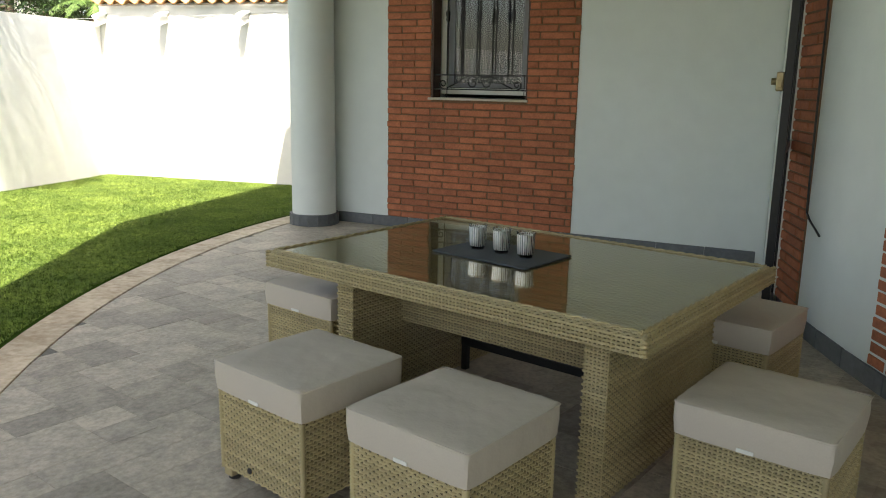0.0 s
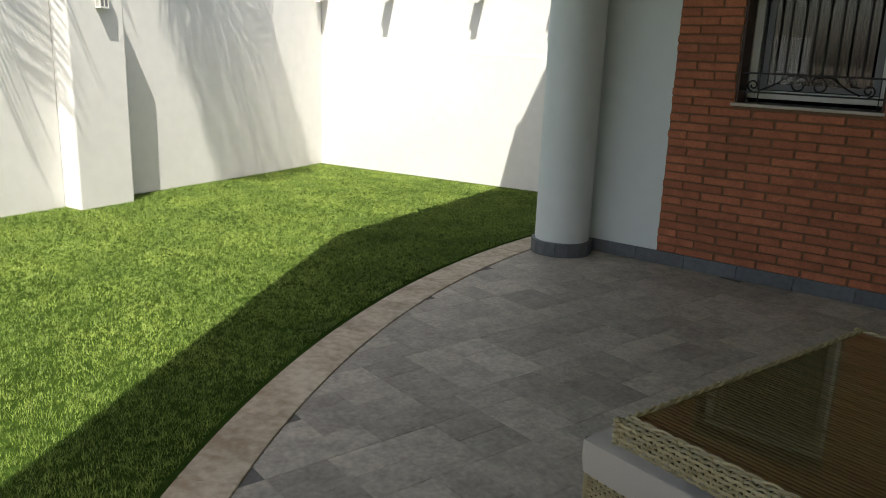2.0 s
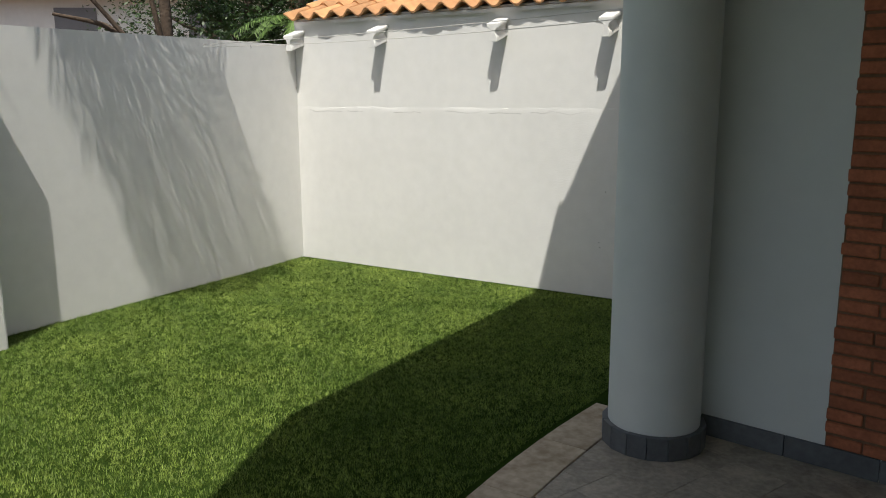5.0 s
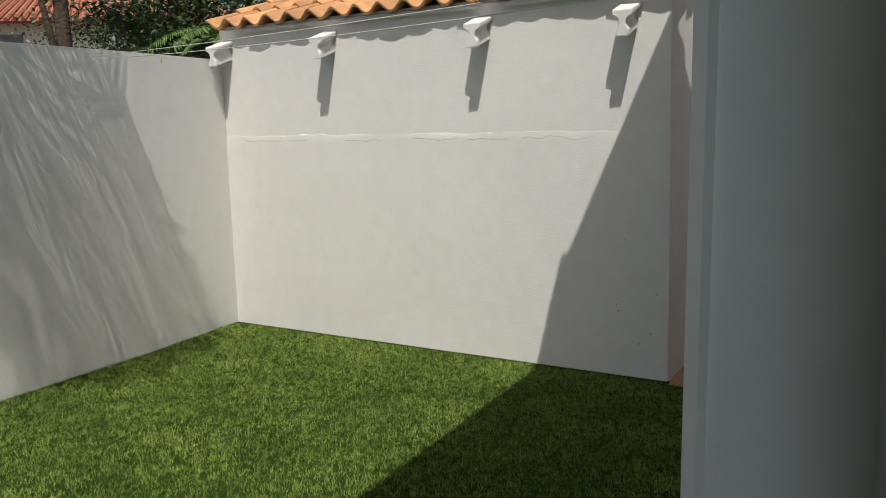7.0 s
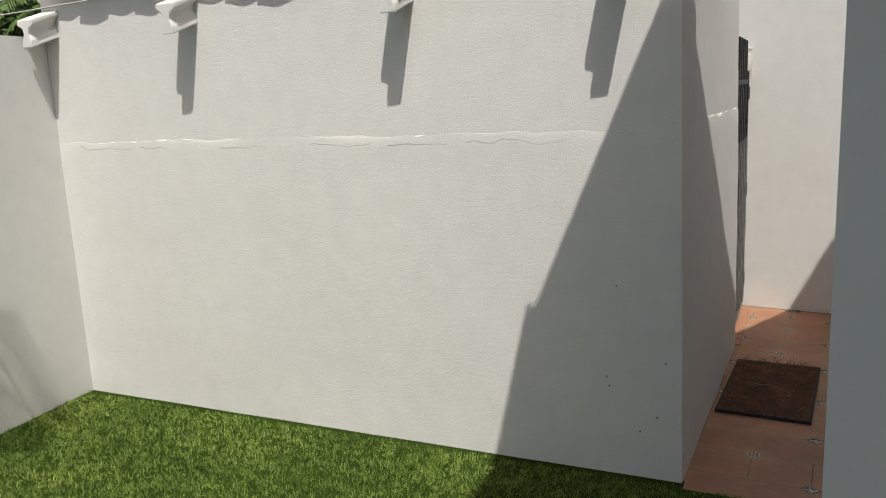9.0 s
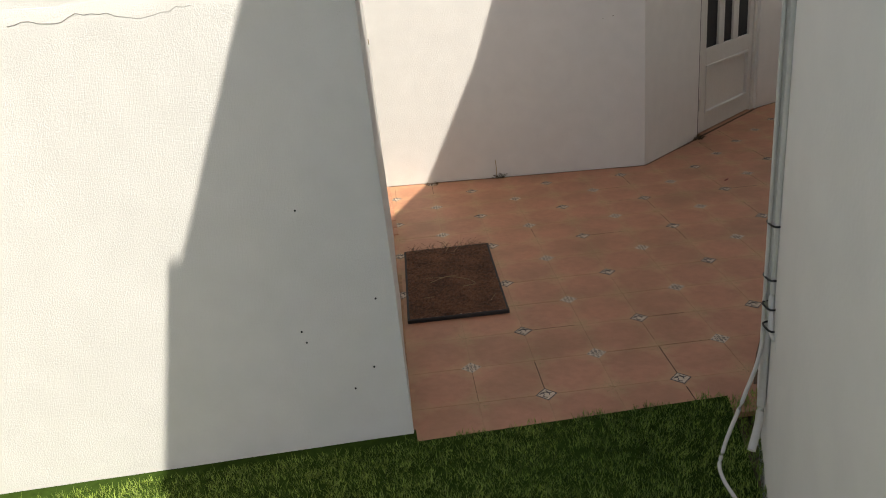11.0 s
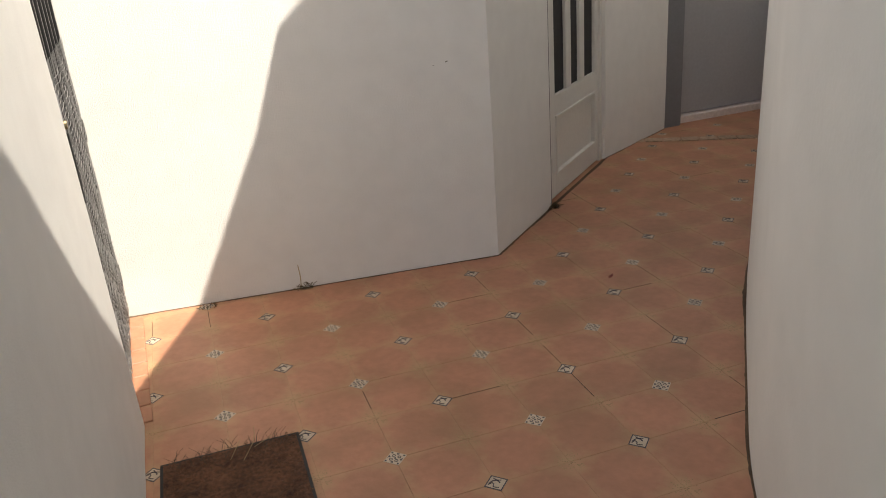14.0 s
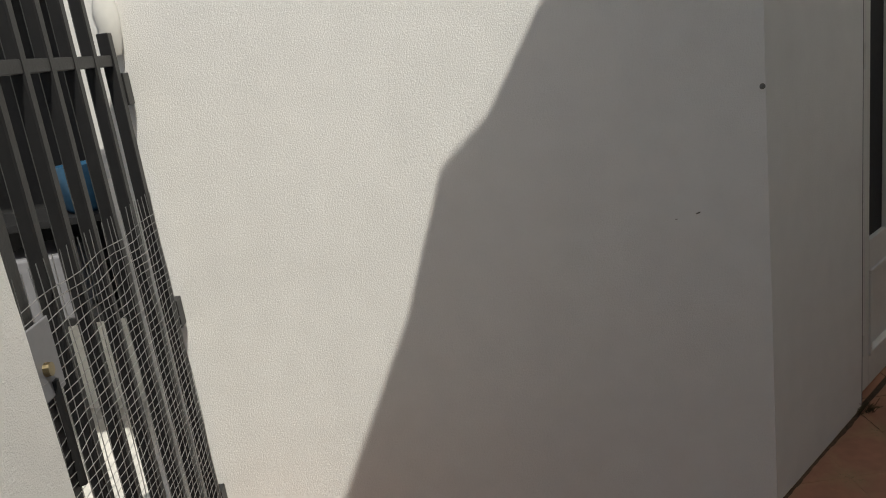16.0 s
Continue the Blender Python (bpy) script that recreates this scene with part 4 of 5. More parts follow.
# what stands behind the gate
bm = bmesh.new()
box(bm, 1.4, 0.245, -0.1, 3.25, 4.4, -0.012)
box(bm, 3.25, 1.95, -0.1, 3.43, 2.9, -0.012)
tagged(part("ground_yard", bm, mat("pale_concrete", (0.62, 0.60, 0.56), 0.85, vary=0.12, grain=30)), "pale concrete floor of the yard behind the gate", "floor", kind="structure")
bm = bmesh.new()
box(bm, 1.2, 0.245, -0.1, 1.4, 4.6, 2.2)
tagged(part("wall_yard", bm, PLASTER), "white wall of the yard behind the gate", "wall", kind="structure")
bm = bmesh.new()
box(bm, 1.4, 4.4, -0.1, 3.3, 4.6, 2.2)
tagged(part("wall_yard_end", bm, PLASTER), "white end wall of the yard", "wall", kind="structure")
shelf = thing("rack", pose(2.75, 4.0, 0), "dark metal rack with clutter behind the gate", "rack")
for z in (0.62, 1.05):
    bm = bmesh.new()
    box(bm, -0.6, -0.2, z, 0.5, 0.2, z + 0.03, 0.003)
    part("shelf", bm, IRON, shelf)
for x in (-0.6, 0.47):
    for y in (-0.2, 0.17):
        bm = bmesh.new()
        box(bm, x, y, 0, x + 0.03, y + 0.03, 2.1)
        part("leg", bm, IRON, shelf)
# black sheet added behind the shelves as the yard's deep shade
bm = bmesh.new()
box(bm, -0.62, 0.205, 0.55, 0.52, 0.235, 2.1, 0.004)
part("dark_backdrop", bm, DARK, shelf)
bm = bmesh.new()
box(bm, -0.62, -0.25, 2.1, 0.52, 0.24, 2.13, 0.004)
part("top", bm, IRON, shelf)
bm = bmesh.new()
lathe(bm, [(0.07, 0), (0.09, 0.02), (0.10, 0.2), (0.094, 0.2), (0.08, 0.03)], 20)
bk = part("bucket", bm, BLUE)
bk.matrix_world = pose(2.85, 3.95, 1.08)
tagged(shade(bk, 50), "blue plastic bucket on the dark rack", "bucket")
bm = bmesh.new()
box(bm, -0.15, -0.2, 0, 0.15, 0.2, 0.28, 0.01)
bx = part("storage_box", bm, GREYMETAL)
bx.matrix_world = pose(2.6, 4.0, 0.65)
tagged(bx, "grey storage box on the dark rack", "box")

# door mat with straw
MAT_M = frame_m((3.475, 0.825), (3.922 - 3.475, 0.80 - 0.825), 0.0)
dm = thing("door_mat", MAT_M, "worn brown coir mat with loose straw on it", "mat")
bm = bmesh.new()
n = 40
grid = [[bm.verts.new((0.01 + 0.43 * i / n, 0.01 + 0.80 * j / n, 0.016 + 0.004 * noise.noise((i * 0.7, j * 0.7, 0)) + random.uniform(0, 0.004))) for j in range(n + 1)] for i in range(n + 1)]
for i in range(n):
    for j in range(n):
        bm.faces.new((grid[i][j], grid[i + 1][j], grid[i + 1][j + 1], grid[i][j + 1]))
part("coir_surface", bm, COIR, dm)
bm = bmesh.new()
for x0, y0, x1, y1 in ((0, 0, 0.45, 0.014), (0, 0.806, 0.45, 0.82), (0, 0.014, 0.012, 0.806), (0.438, 0.014, 0.45, 0.806)):
    box(bm, x0, y0, 0, x1, y1, 0.017, 0.002, 1)
part("border", bm, RUBBER, dm, "black rubber edge")
bm = bmesh.new()
for i in range(2600):
    x, y = random.uniform(0.015, 0.435), random.uniform(0.015, 0.80)
    a, b = random.uniform(0, 6.28), random.uniform(0.008, 0.03)
    p = Vector((x, y, 0.019))
    d = Vector((math.cos(a), math.sin(a), random.uniform(0.05, 0.7))) * b
    s = Vector((-d.y, d.x, 0)).normalized() * 0.0009
    bm.faces.new([bm.verts.new(q) for q in (p - s, p + s, p + d)])
tagged(part("fibre", bm, COIR, dm), kind="stuff")
for pts in ([(0.12, 0.36, 0.026), (0.2, 0.40, 0.03), (0.29, 0.36, 0.028), (0.33, 0.30, 0.026), (0.27, 0.28, 0.026)], [(0.10, 0.42, 0.026), (0.17, 0.40, 0.03), (0.25, 0.42, 0.026)], [(0.26, 0.72, 0.026), (0.30, 0.78, 0.05), (0.31, 0.80, 0.09)], [(0.22, 0.74, 0.026), (0.26, 0.79, 0.06)], [(0.30, 0.78, 0.026), (0.36, 0.80, 0.04)], [(0.38, 0.10, 0.024), (0.41, 0.16, 0.028)], [(0.08, 0.20, 0.024), (0.13, 0.19, 0.03)]):
    bm = bmesh.new()
    tube(bm, smooth_line(pts, 6), 0.0009, 5)
    part("straw", bm, STRAW, dm)
bm = bmesh.new()
for i in range(420):
    x = random.uniform(0.0, 0.46)
    y = 0.80 - abs(random.gauss(0, 0.05)) + 0.02 if i % 3 == 0 else random.uniform(0.0, 0.82)
    if i % 4 == 0:
        x = 0.445 - abs(random.gauss(0, 0.05))
    r = random.uniform(0.0015, 0.006)
    up = Vector((x, y, 0.021))
    vs = [bm.verts.new(up + Vector((random.uniform(-r, r), random.uniform(-r, r), random.uniform(-0.5, 1) * r))) for _ in range(4)]
    for f in ((0, 1, 2), (0, 2, 3), (0, 3, 1), (1, 3, 2)):
        bm.faces.new([vs[q] for q in f])
tagged(part("crumb", bm, mat("dry_soil_crumb", (0.21, 0.115, 0.06), 0.95, vary=0.3, bump=0, rand=0.45), dm), kind="stuff")
bm = bmesh.new()
for i in range(60):
    x, y, a = 0.42 * random.random() ** 0.6, 0.79 + random.uniform(-0.03, 0.025), random.uniform(0.3, 2.8)
    l = random.uniform(0.02, 0.06)
    tube(bm, [(x, y, 0.02), (x + l * 0.4 * math.cos(a), y + l * 0.4, 0.02 + l * 0.3), (x + l * math.cos(a), y + l * 0.6, 0.02 + l * 0.55)], 0.0011, 4, 0.0005)
tagged(part("twig", bm, BARK, dm), kind="stuff")

# conduit and loose cable down the curved house wall
def wall_at(y):
    for (xa, ya), (xb, yb) in zip(HOUSE, HOUSE[1:]):
        if ya <= y <= yb:
            return xa + (xb - xa) * (y - ya) / (yb - ya)


CY = -0.375
wx = wall_at(CY)
cd = thing("conduit", pose(wx, CY, 0), "grey plastic conduit strapped to the curved wall", "conduit")
bm = bmesh.new()
tube(bm, smooth_line([(-0.018, 0, 3.2), (-0.018, 0, 2.0), (-0.018, 0, 0.36), (-0.02, 0.0, 0.24), (-0.04, -0.03, 0.15), (-0.085, -0.08, 0.09)], 6), 0.012, 10)
shade(part("pipe", bm, CABLE, cd), 60)
bm = bmesh.new()
tube(bm, smooth_line([(-0.022, -0.028, 3.2), (-0.022, -0.028, 1.6), (-0.022, -0.024, 0.85), (-0.022, -0.024, 0.60), (-0.034, -0.042, 0.545), (-0.060, -0.100, 0.485), (-0.048, -0.120, 0.465)], 6), 0.008, 8)
shade(part("cable", bm, CABLE, cd), 60)
for z, o in ((0.768, 0.0), (0.61, 0.0), (0.535, -0.026), (0.495, -0.072), (1.75, 0.0)):
    bm = bmesh.new()
    tube(bm, smooth_line([(0.44 * o, o + 0.022, z), (0.44 * o - 0.03, o + 0.016, z), (0.44 * o - 0.038, o - 0.01, z), (0.44 * o - 0.036, o - 0.036, z), (0.44 * o - 0.012, o - 0.042, z)], 4), 0.003, 6)
    part("cable_tie", bm, TIE, cd)
bm = bmesh.new()
tube(bm, smooth_line([(-0.034, -0.004, 1.5), (-0.034, -0.004, 0.6), (-0.038, -0.008, 0.38), (-0.085, -0.02, 0.24), (-0.155, -0.05, 0.09), (-0.18, -0.10, 0.028), (-0.19, -0.35, 0.026), (-0.25, -0.6, 0.026)], 8), 0.006, 8)
shade(part("loose_cable", bm, CABLE, cd), 60)

# plaster smeared round the hole where the cable enters the wall
bm = bmesh.new()
bmesh.ops.create_icosphere(bm, subdivisions=3, radius=0.5)
for v in bm.verts:
    v.co = Vector((v.co.x * 0.016, v.co.y * 0.055, v.co.z * 0.10)) * (1 + 0.5 * noise.noise(v.co * 5))
smear = shade(part("plaster_patch", bm, PLASTER), 60)
smear.matrix_world = pose(wall_at(CY - 0.125), CY - 0.125, 0.475, 0, 0, -22)
tagged(smear, "rough plaster patch round the cable hole", "plaster patch", kind="structure")

# weeds in the joints at the wall foot, a dry leaf, pin holes in the render
def weed(x, y, n, h):
    bm = bmesh.new()
    for _ in range(n):
        a, l = random.uniform(0, 6.28), random.uniform(0.4, 1.0) * h
        p = Vector((random.uniform(-0.04, 0.04), random.uniform(-0.015, 0.015), 0))
        q = p + Vector((math.cos(a) * l * 0.7, math.sin(a) * l * 0.5, l * random.uniform(0.3, 1)))
        tube(bm, smooth_line([tuple(p), tuple(p.lerp(q, 0.5) + Vector((0, 0, l * 0.15))), tuple(q)], 3), 0.0014, 4)
    ob = part("weed", bm, mat("dry_weed", (0.10, 0.075, 0.035), 0.9, bump=0))
    ob.matrix_world = pose(x, y, 0)
    tagged(ob, "dry brown weed growing from the wall foot", "weed", "weeds at the wall foot")


weed(5.80, 3.15, 40, 0.06)
weed(4.25, 2.80, 26, 0.05)
weed(3.80, 2.83, 14, 0.03)
for pts in ([(4.235, 2.806, 0.0), (4.24, 2.805, 0.06), (4.235, 2.80, 0.13)],):
    bm = bmesh.new()
    tube(bm, smooth_line(pts, 4), 0.0022, 5)
    tagged(part("dry_weed", bm, STRAW), "dry stem against the white wall", "weed")
bm = bmesh.new()
vs = [bm.verts.new(p) for p in ((-0.02, 0, 0.004), (0, -0.011, 0.010), (0.022, 0, 0.014), (0, 0.012, 0.006))]
bm.faces.new(vs)
so = part("dry_leaf", bm, mat("dry_red_leaf", (0.16, 0.03, 0.02), 0.8, bump=0))
so.matrix_world = pose(5.56, 2.17, 0, 0, 0, 30)
tagged(so, "small dry red leaf on the terracotta tiles", "leaf")
for x, z in ((3.162, 0.85), (3.364, 0.531), (3.12, 0.45), (3.13, 0.41), (3.26, 0.22), (3.33, 0.29)):
    bm = bmesh.new()
    bmesh.ops.create_icosphere(bm, subdivisions=2, radius=0.0036)
    ob = part("nail_hole", bm, TIE)
    ob.matrix_world = pose(x, -0.0125, z)
    tagged(ob, "small dark nail hole in the white render", "nail hole", "nail holes in the wall", "structure")
# chips in the render of the passage wall
for u, z, w, h in ((1.938, 1.335, 0.017, 0.017), (1.745, 0.995, 0.016, 0.004), (1.683, 0.984, 0.008, 0.002)):
    bm = bmesh.new()
    bmesh.ops.create_icosphere(bm, subdivisions=2, radius=0.5)
    bmesh.ops.transform(bm, matrix=Matrix.Diagonal((w, 0.006, h, 1)), verts=bm.verts)
    ob = part("render_chip", bm, CHIP)
    ob.matrix_world = frame_m(PW0, (PW1[0] - PW0[0], PW1[1] - PW0[1])) @ pose(u, -0.001, z, 0, -15, 0)
    tagged(ob, "small grey chip in the white render", "chip", "chips in the wall", "structure")

# fine cracks under the rough ledge of the lower wall
north_lower = bpy.data.objects["wall_north_lower"]
for x0, x1, dz in ((0.16, 0.55, -0.012), (0.62, 0.80, -0.02), (1.15, 1.45, -0.018), (1.70, 2.05, -0.012), (2.12, 2.42, -0.02), (2.50, 2.98, -0.014)):
    k = int((x1 - x0) / 0.02)
    bm = bmesh.new()
    line = []
    for i in range(k + 1):
        u, z = x0 + (x1 - x0) * i / k, 1.462 + dz + 0.02 * noise.noise((i * 0.35, x0 * 9, 0)) + 0.008 * noise.noise((i * 1.7, x0, 4))
        deep = 0.004 * max(0.25, 0.55 + 1.1 * noise.noise((u * 2.3, 8.0, 0))) + 0.003 * (noise.noise((u * 2.1, z * 2.1, 0.3)) + 0.5 * noise.noise((u * 6, z * 6, 7)))
        line.append((u, -deep, z))
    tube(bm, line, 0.0011, 4, 0.0006)
    part("crack", bm, CHIP, north_lower)

# chips and pits near the corner of the return wall
for x, z, w, h in ((3.372, 1.533, 0.006, 0.002), (3.378, 1.537, 0.003, 0.002), (3.388, 1.508, 0.008, 0.006), (3.381, 1.442, 0.012, 0.002), (3.374, 1.444, 0.005, 0.002), (3.348, 1.521, 0.006, 0.002), (3.354, 1.524, 0.004, 0.002), (3.397, 1.452, 0.006, 0.004), (3.362, 1.490, 0.003, 0.003)):
    bm = bmesh.new()
    bmesh.ops.create_icosphere(bm, subdivisions=2, radius=0.5)
    for v in bm.verts:
        v.co = Vector((v.co.x * w * 0.55, v.co.y * 0.004, v.co.z * h * 0.6)) * (1 + 0.6 * noise.noise(v.co * 4 + Vector((x * 50, z * 50, 0))))
    ob = part("render_chip", bm, CHIP)
    ob.matrix_world = pose(x, -0.005, z, 0, random.uniform(-40, 40), 0)
    tagged(ob, "small grey chip in the white render", "chip", "chips in the wall", "structure")

# ---- planting beyond the wall ----
def leaf_cloud(bm, c, r, n, size):
    for _ in range(n):
        d = Vector((random.gauss(0, 1), random.gauss(0, 1), random.gauss(0, 0.7)))
        p = Vector(c) + d.normalized() * (random.random() ** 0.5) * r
        a = Vector((random.uniform(-1, 1), random.uniform(-1, 1), random.uniform(-0.8, 0.5))).normalized()
        b = a.cross(Vector((random.uniform(-1, 1), random.uniform(-1, 1), random.uniform(-1, 1)))).normalized()
        s = size * random.uniform(0.6, 1.3)
        bm.faces.new([bm.verts.new(q) for q in (p, p + a * s * 0.5 + b * s * 0.22, p + a * s, p + a * s * 0.5 - b * s * 0.22)])


def make_tree(x, y, h, crown, label, leafmat, n=2600, size=0.11, lean=0.3, girth=0.13):
    t = thing("tree", pose(x, y, -0.09), label, "tree", "trees beyond the garden wall")
    bm = bmesh.new()
    top = Vector((lean, lean * 0.4, h))
    tube(bm, smooth_line([(0, 0, 0), (lean * 0.2, 0.05, h * 0.35), (lean * 0.7, 0.0, h * 0.7), tuple(top)], 5), girth, 9, girth * 0.35)
    tips = []
    for i in range(9):
        a = i * 2.4
        z = h * (0.38 + 0.065 * i)
        s = Vector((lean * 0.7 * z / h, 0.02, z))
        e = s + Vector((math.cos(a), math.sin(a), 0.45)) * crown * random.uniform(0.6, 1.0)
        m = s.lerp(e, 0.5) + Vector((0, 0, -0.1))
        tube(bm, smooth_line([tuple(s), tuple(m), tuple(e)], 4), 0.05, 6, 0.012)
        tips += [e, s.lerp(e, 0.6)]
    shade(part("trunk", bm, BARK, t), 60)
    bm = bmesh.new()
    for p in tips + [top]:
        leaf_cloud(bm, p, crown * random.uniform(0.35, 0.55), n // len(tips), size)
    part("crown", bm, leafmat, t)
    return t


make_tree(-1.6, 1.6, 3.6, 1.5, "dark broad-leaved tree behind the garden wall", LEAF, 15000, 0.06)
bare = make_tree(-1.6, -0.2, 8.0, 1.0, "dark leafy tree with bare lower branches", LEAF, 7000, 0.06, -0.3, 0.075)
for pts in (((-0.03, 0.02, 1.7), (-0.22, -0.30, 2.25), (-0.55, -0.75, 2.95)), ((-0.03, 0.03, 1.9), (0.0, -0.12, 2.5), (-0.1, -0.2, 3.2)), ((-0.2, -0.28, 2.2), (-0.45, -0.4, 2.4), (-0.7, -0.8, 2.5))):
    bm = bmesh.new()
    tube(bm, smooth_line(pts, 5), 0.04, 7, 0.016)
    shade(part("limb", bm, BARK, bare), 60)
make_tree(-2.1, 1.35, 3.0, 0.75, "dense dark broad-leaved tree behind the wall", LEAF, 12000, 0.055, 0.1)
make_tree(-0.9, 3.4, 3.0, 1.3, "dense dark shrub tree beside the tiled roof", LEAF, 15000, 0.06)
make_tree(-5.2, 3.5, 4.2, 1.8, "leafy garden tree in front of the neighbouring house", LEAF, 9000, 0.07)
make_tree(-6.2, 1.0, 2.0, 0.75, "leafy garden tree in front of the neighbouring house", LEAF, 10000, 0.07)
make_tree(-4.6, -3.0, 3.6, 1.5, "leafy tree behind the garden wall", LEAF, 7000, 0.08)
make_tree(-4.2, -6.0, 3.8, 1.6, "leafy tree behind the garden wall", LEAF, 7000, 0.08)


def frond(bm, base, az, rise, length, leafn=46, leaflen=0.34, droop=1.0):
    pts = []
    for i in range(13):
        s = i / 12
        pts.append(Vector((math.cos(az) * length * s * (1 - 0.12 * s), math.sin(az) * length * s * (1 - 0.12 * s), rise * s - droop * s * s)) + Vector(base))
    tube(bm, pts, 0.014, 5, 0.004)
    side = Vector((-math.sin(az), math.cos(az), 0))
    for i in range(leafn):
        s = 0.12 + 0.88 * i / leafn
        k = min(int(s * 12), 11)
        p = pts[k].lerp(pts[k + 1], s * 12 - k)
        d = (pts[k + 1] - pts[k]).normalized()
        for sg in (-1, 1):
            ll = leaflen * (1 - 0.55 * abs(s - 0.4)) * random.uniform(0.6, 1.35)
            tip = p + (side * sg * 0.8 + d * 0.6 + Vector((0, 0, -0.35 + random.uniform(-0.15, 0.1)))).normalized() * ll
            w = d * random.uniform(0.006, 0.013)
            bm.faces.new([bm.verts.new(q) for q in (p - w, p + w, tip.lerp(p, 0.4) + w * 1.2, tip)])


# feathery light tree whose fronds hang over the wall by the roof
ft = thing("feathery_tree", pose(-0.9, 1.0, -0.09), "light green feathery tree overhanging the wall", "tree")
bm = bmesh.new()
tube(bm, [(0, 0, 0), (0.05, 0.0, 1.4), (0.1, 0.1, 2.5)], 0.07, 8, 0.05)
part("trunk", bm, BARK, ft)
bm = bmesh.new()
for i in range(16):
    frond(bm, (0.1, 0.1, 2.45), i * 2.399, random.uniform(0.2, 0.7), random.uniform(0.7, 1.2), 40, 0.16, 0.55)
part("crown", bm, FERN, ft)

# palm outside the wall; its crown throws feathered shade on the white wall
palm = thing("palm", pose(-0.75, -2.9, -0.09), "tall palm with arching fronds beyond the wall", "palm")
bm = bmesh.new()
tube(bm, [(0, 0, 0), (0.02, 0.02, 1.5), (0.12, 0.0, 2.7), (0.35, 0.0, 3.5)], 0.15, 10, 0.10)
part("trunk", bm, BARK, palm)
FRONDS = ((-16, 0.65, 1.5, 0.75), (-5, 0.7, 1.6, 0.8), (20, 0.75, 1.75, 0.8), (-46, 0.6, 1.35, 0.5), (1, 0.6, 1.8, 0.75), (11, 0.75, 1.9, 0.8), (31, 0.7, 1.9, 0.75), (44, 0.6, 1.9, 0.7), (56, 0.5, 1.7, 0.6), (-60, 0.6, 2.6, 0.6), (-67, 0.5, 2.9, 0.6), (-80, 0.6, 2.4, 0.6),
          (110, 0.8, 1.8, 1.0), (145, 0.8, 1.8, 1.0), (180, 0.8, 1.8, 1.0), (215, 0.8, 1.8, 1.0), (250, 0.8, 1.8, 1.0))
for az, rise, ln, dr in FRONDS:
    bm = bmesh.new()
    frond(bm, (0.35, 0, 3.5), radians(az), rise, ln, 46, {-46: 0.20, -16: 0.30, -5: 0.36}.get(az, 0.44), dr)
    part("frond", bm, LEAF, palm)

# neighbouring house far behind the trees
nh = thing("neighbouring_house", pose(-15.5, 9.5, -0.09, 0, 0, 38), "white house with a red tiled roof behind trees", "house")
bm = bmesh.new()
box(bm, -5, -4, 0, 5, 4, 4.1)
part("wall", bm, PLASTER, nh)
bm = bmesh.new()
a = [bm.verts.new(p) for p in ((-5.5, -4.5, 4.05), (5.5, -4.5, 4.05), (5.5, 4.5, 4.05), (-5.5, 4.5, 4.05), (-2.5, 0, 6.0), (2.5, 0, 6.0))]
for f in ((0, 1, 5, 4), (1, 2, 5), (2, 3, 4, 5), (3, 0, 4), (3, 2, 1, 0)):
    bm.faces.new([a[k] for k in f])
part("roof", bm, mat("far_red_roof", (0.45, 0.16, 0.09), 0.85, vary=0.2, grain=3, blotch=1), nh)
bm = bmesh.new()
for i in range(60):
    x = -5.4 + i * 0.18
    tube(bm, [(x, -4.52, 4.08), (max(-2.5, min(2.5, x * 0.46)), -0.05, 6.02)], 0.05, 5)
tagged(part("roof_tile", bm, mat("far_red_roof_tile", (0.50, 0.19, 0.11), 0.85, vary=0.2, grain=3, rand=0.15), nh), kind="stuff")
for x in (-3.2, 0, 3.2):
    bm = bmesh.new()
    box(bm, x - 0.5, -4.03, 2.4, x + 0.5, -3.99, 3.8)
    part("window", bm, GREYMETAL, nh)

# ---- brick panels ----
BH, BL, CH = 0.050, 0.283, 0.0603
brick_meshes = {}


def brick_mesh(ln, kind=0):
    key = (round(ln, 2), kind)
    if key not in brick_meshes:
        bm = bmesh.new()
        box(bm, 0, -0.013, 0, round(ln, 2), 0.0, BH, 0.004, 1)
        for v in bm.verts:
            if v.co.y < -0.006:
                v.co += Vector((noise.noise((v.co.x * 40, kind * 3.7, v.co.z * 40)), noise.noise((v.co.x * 40, kind * 5.1 + 8, v.co.z * 40)) * 0.8, noise.noise((v.co.x * 40, kind * 7.7 + 3, v.co.z * 30)))) * 0.003
        me = bpy.data.meshes.new("brick")
        bm.to_mesh(me)
        bm.free()
        me.materials.append(BRICK)
        brick_meshes[key] = me
    return brick_meshes[key]


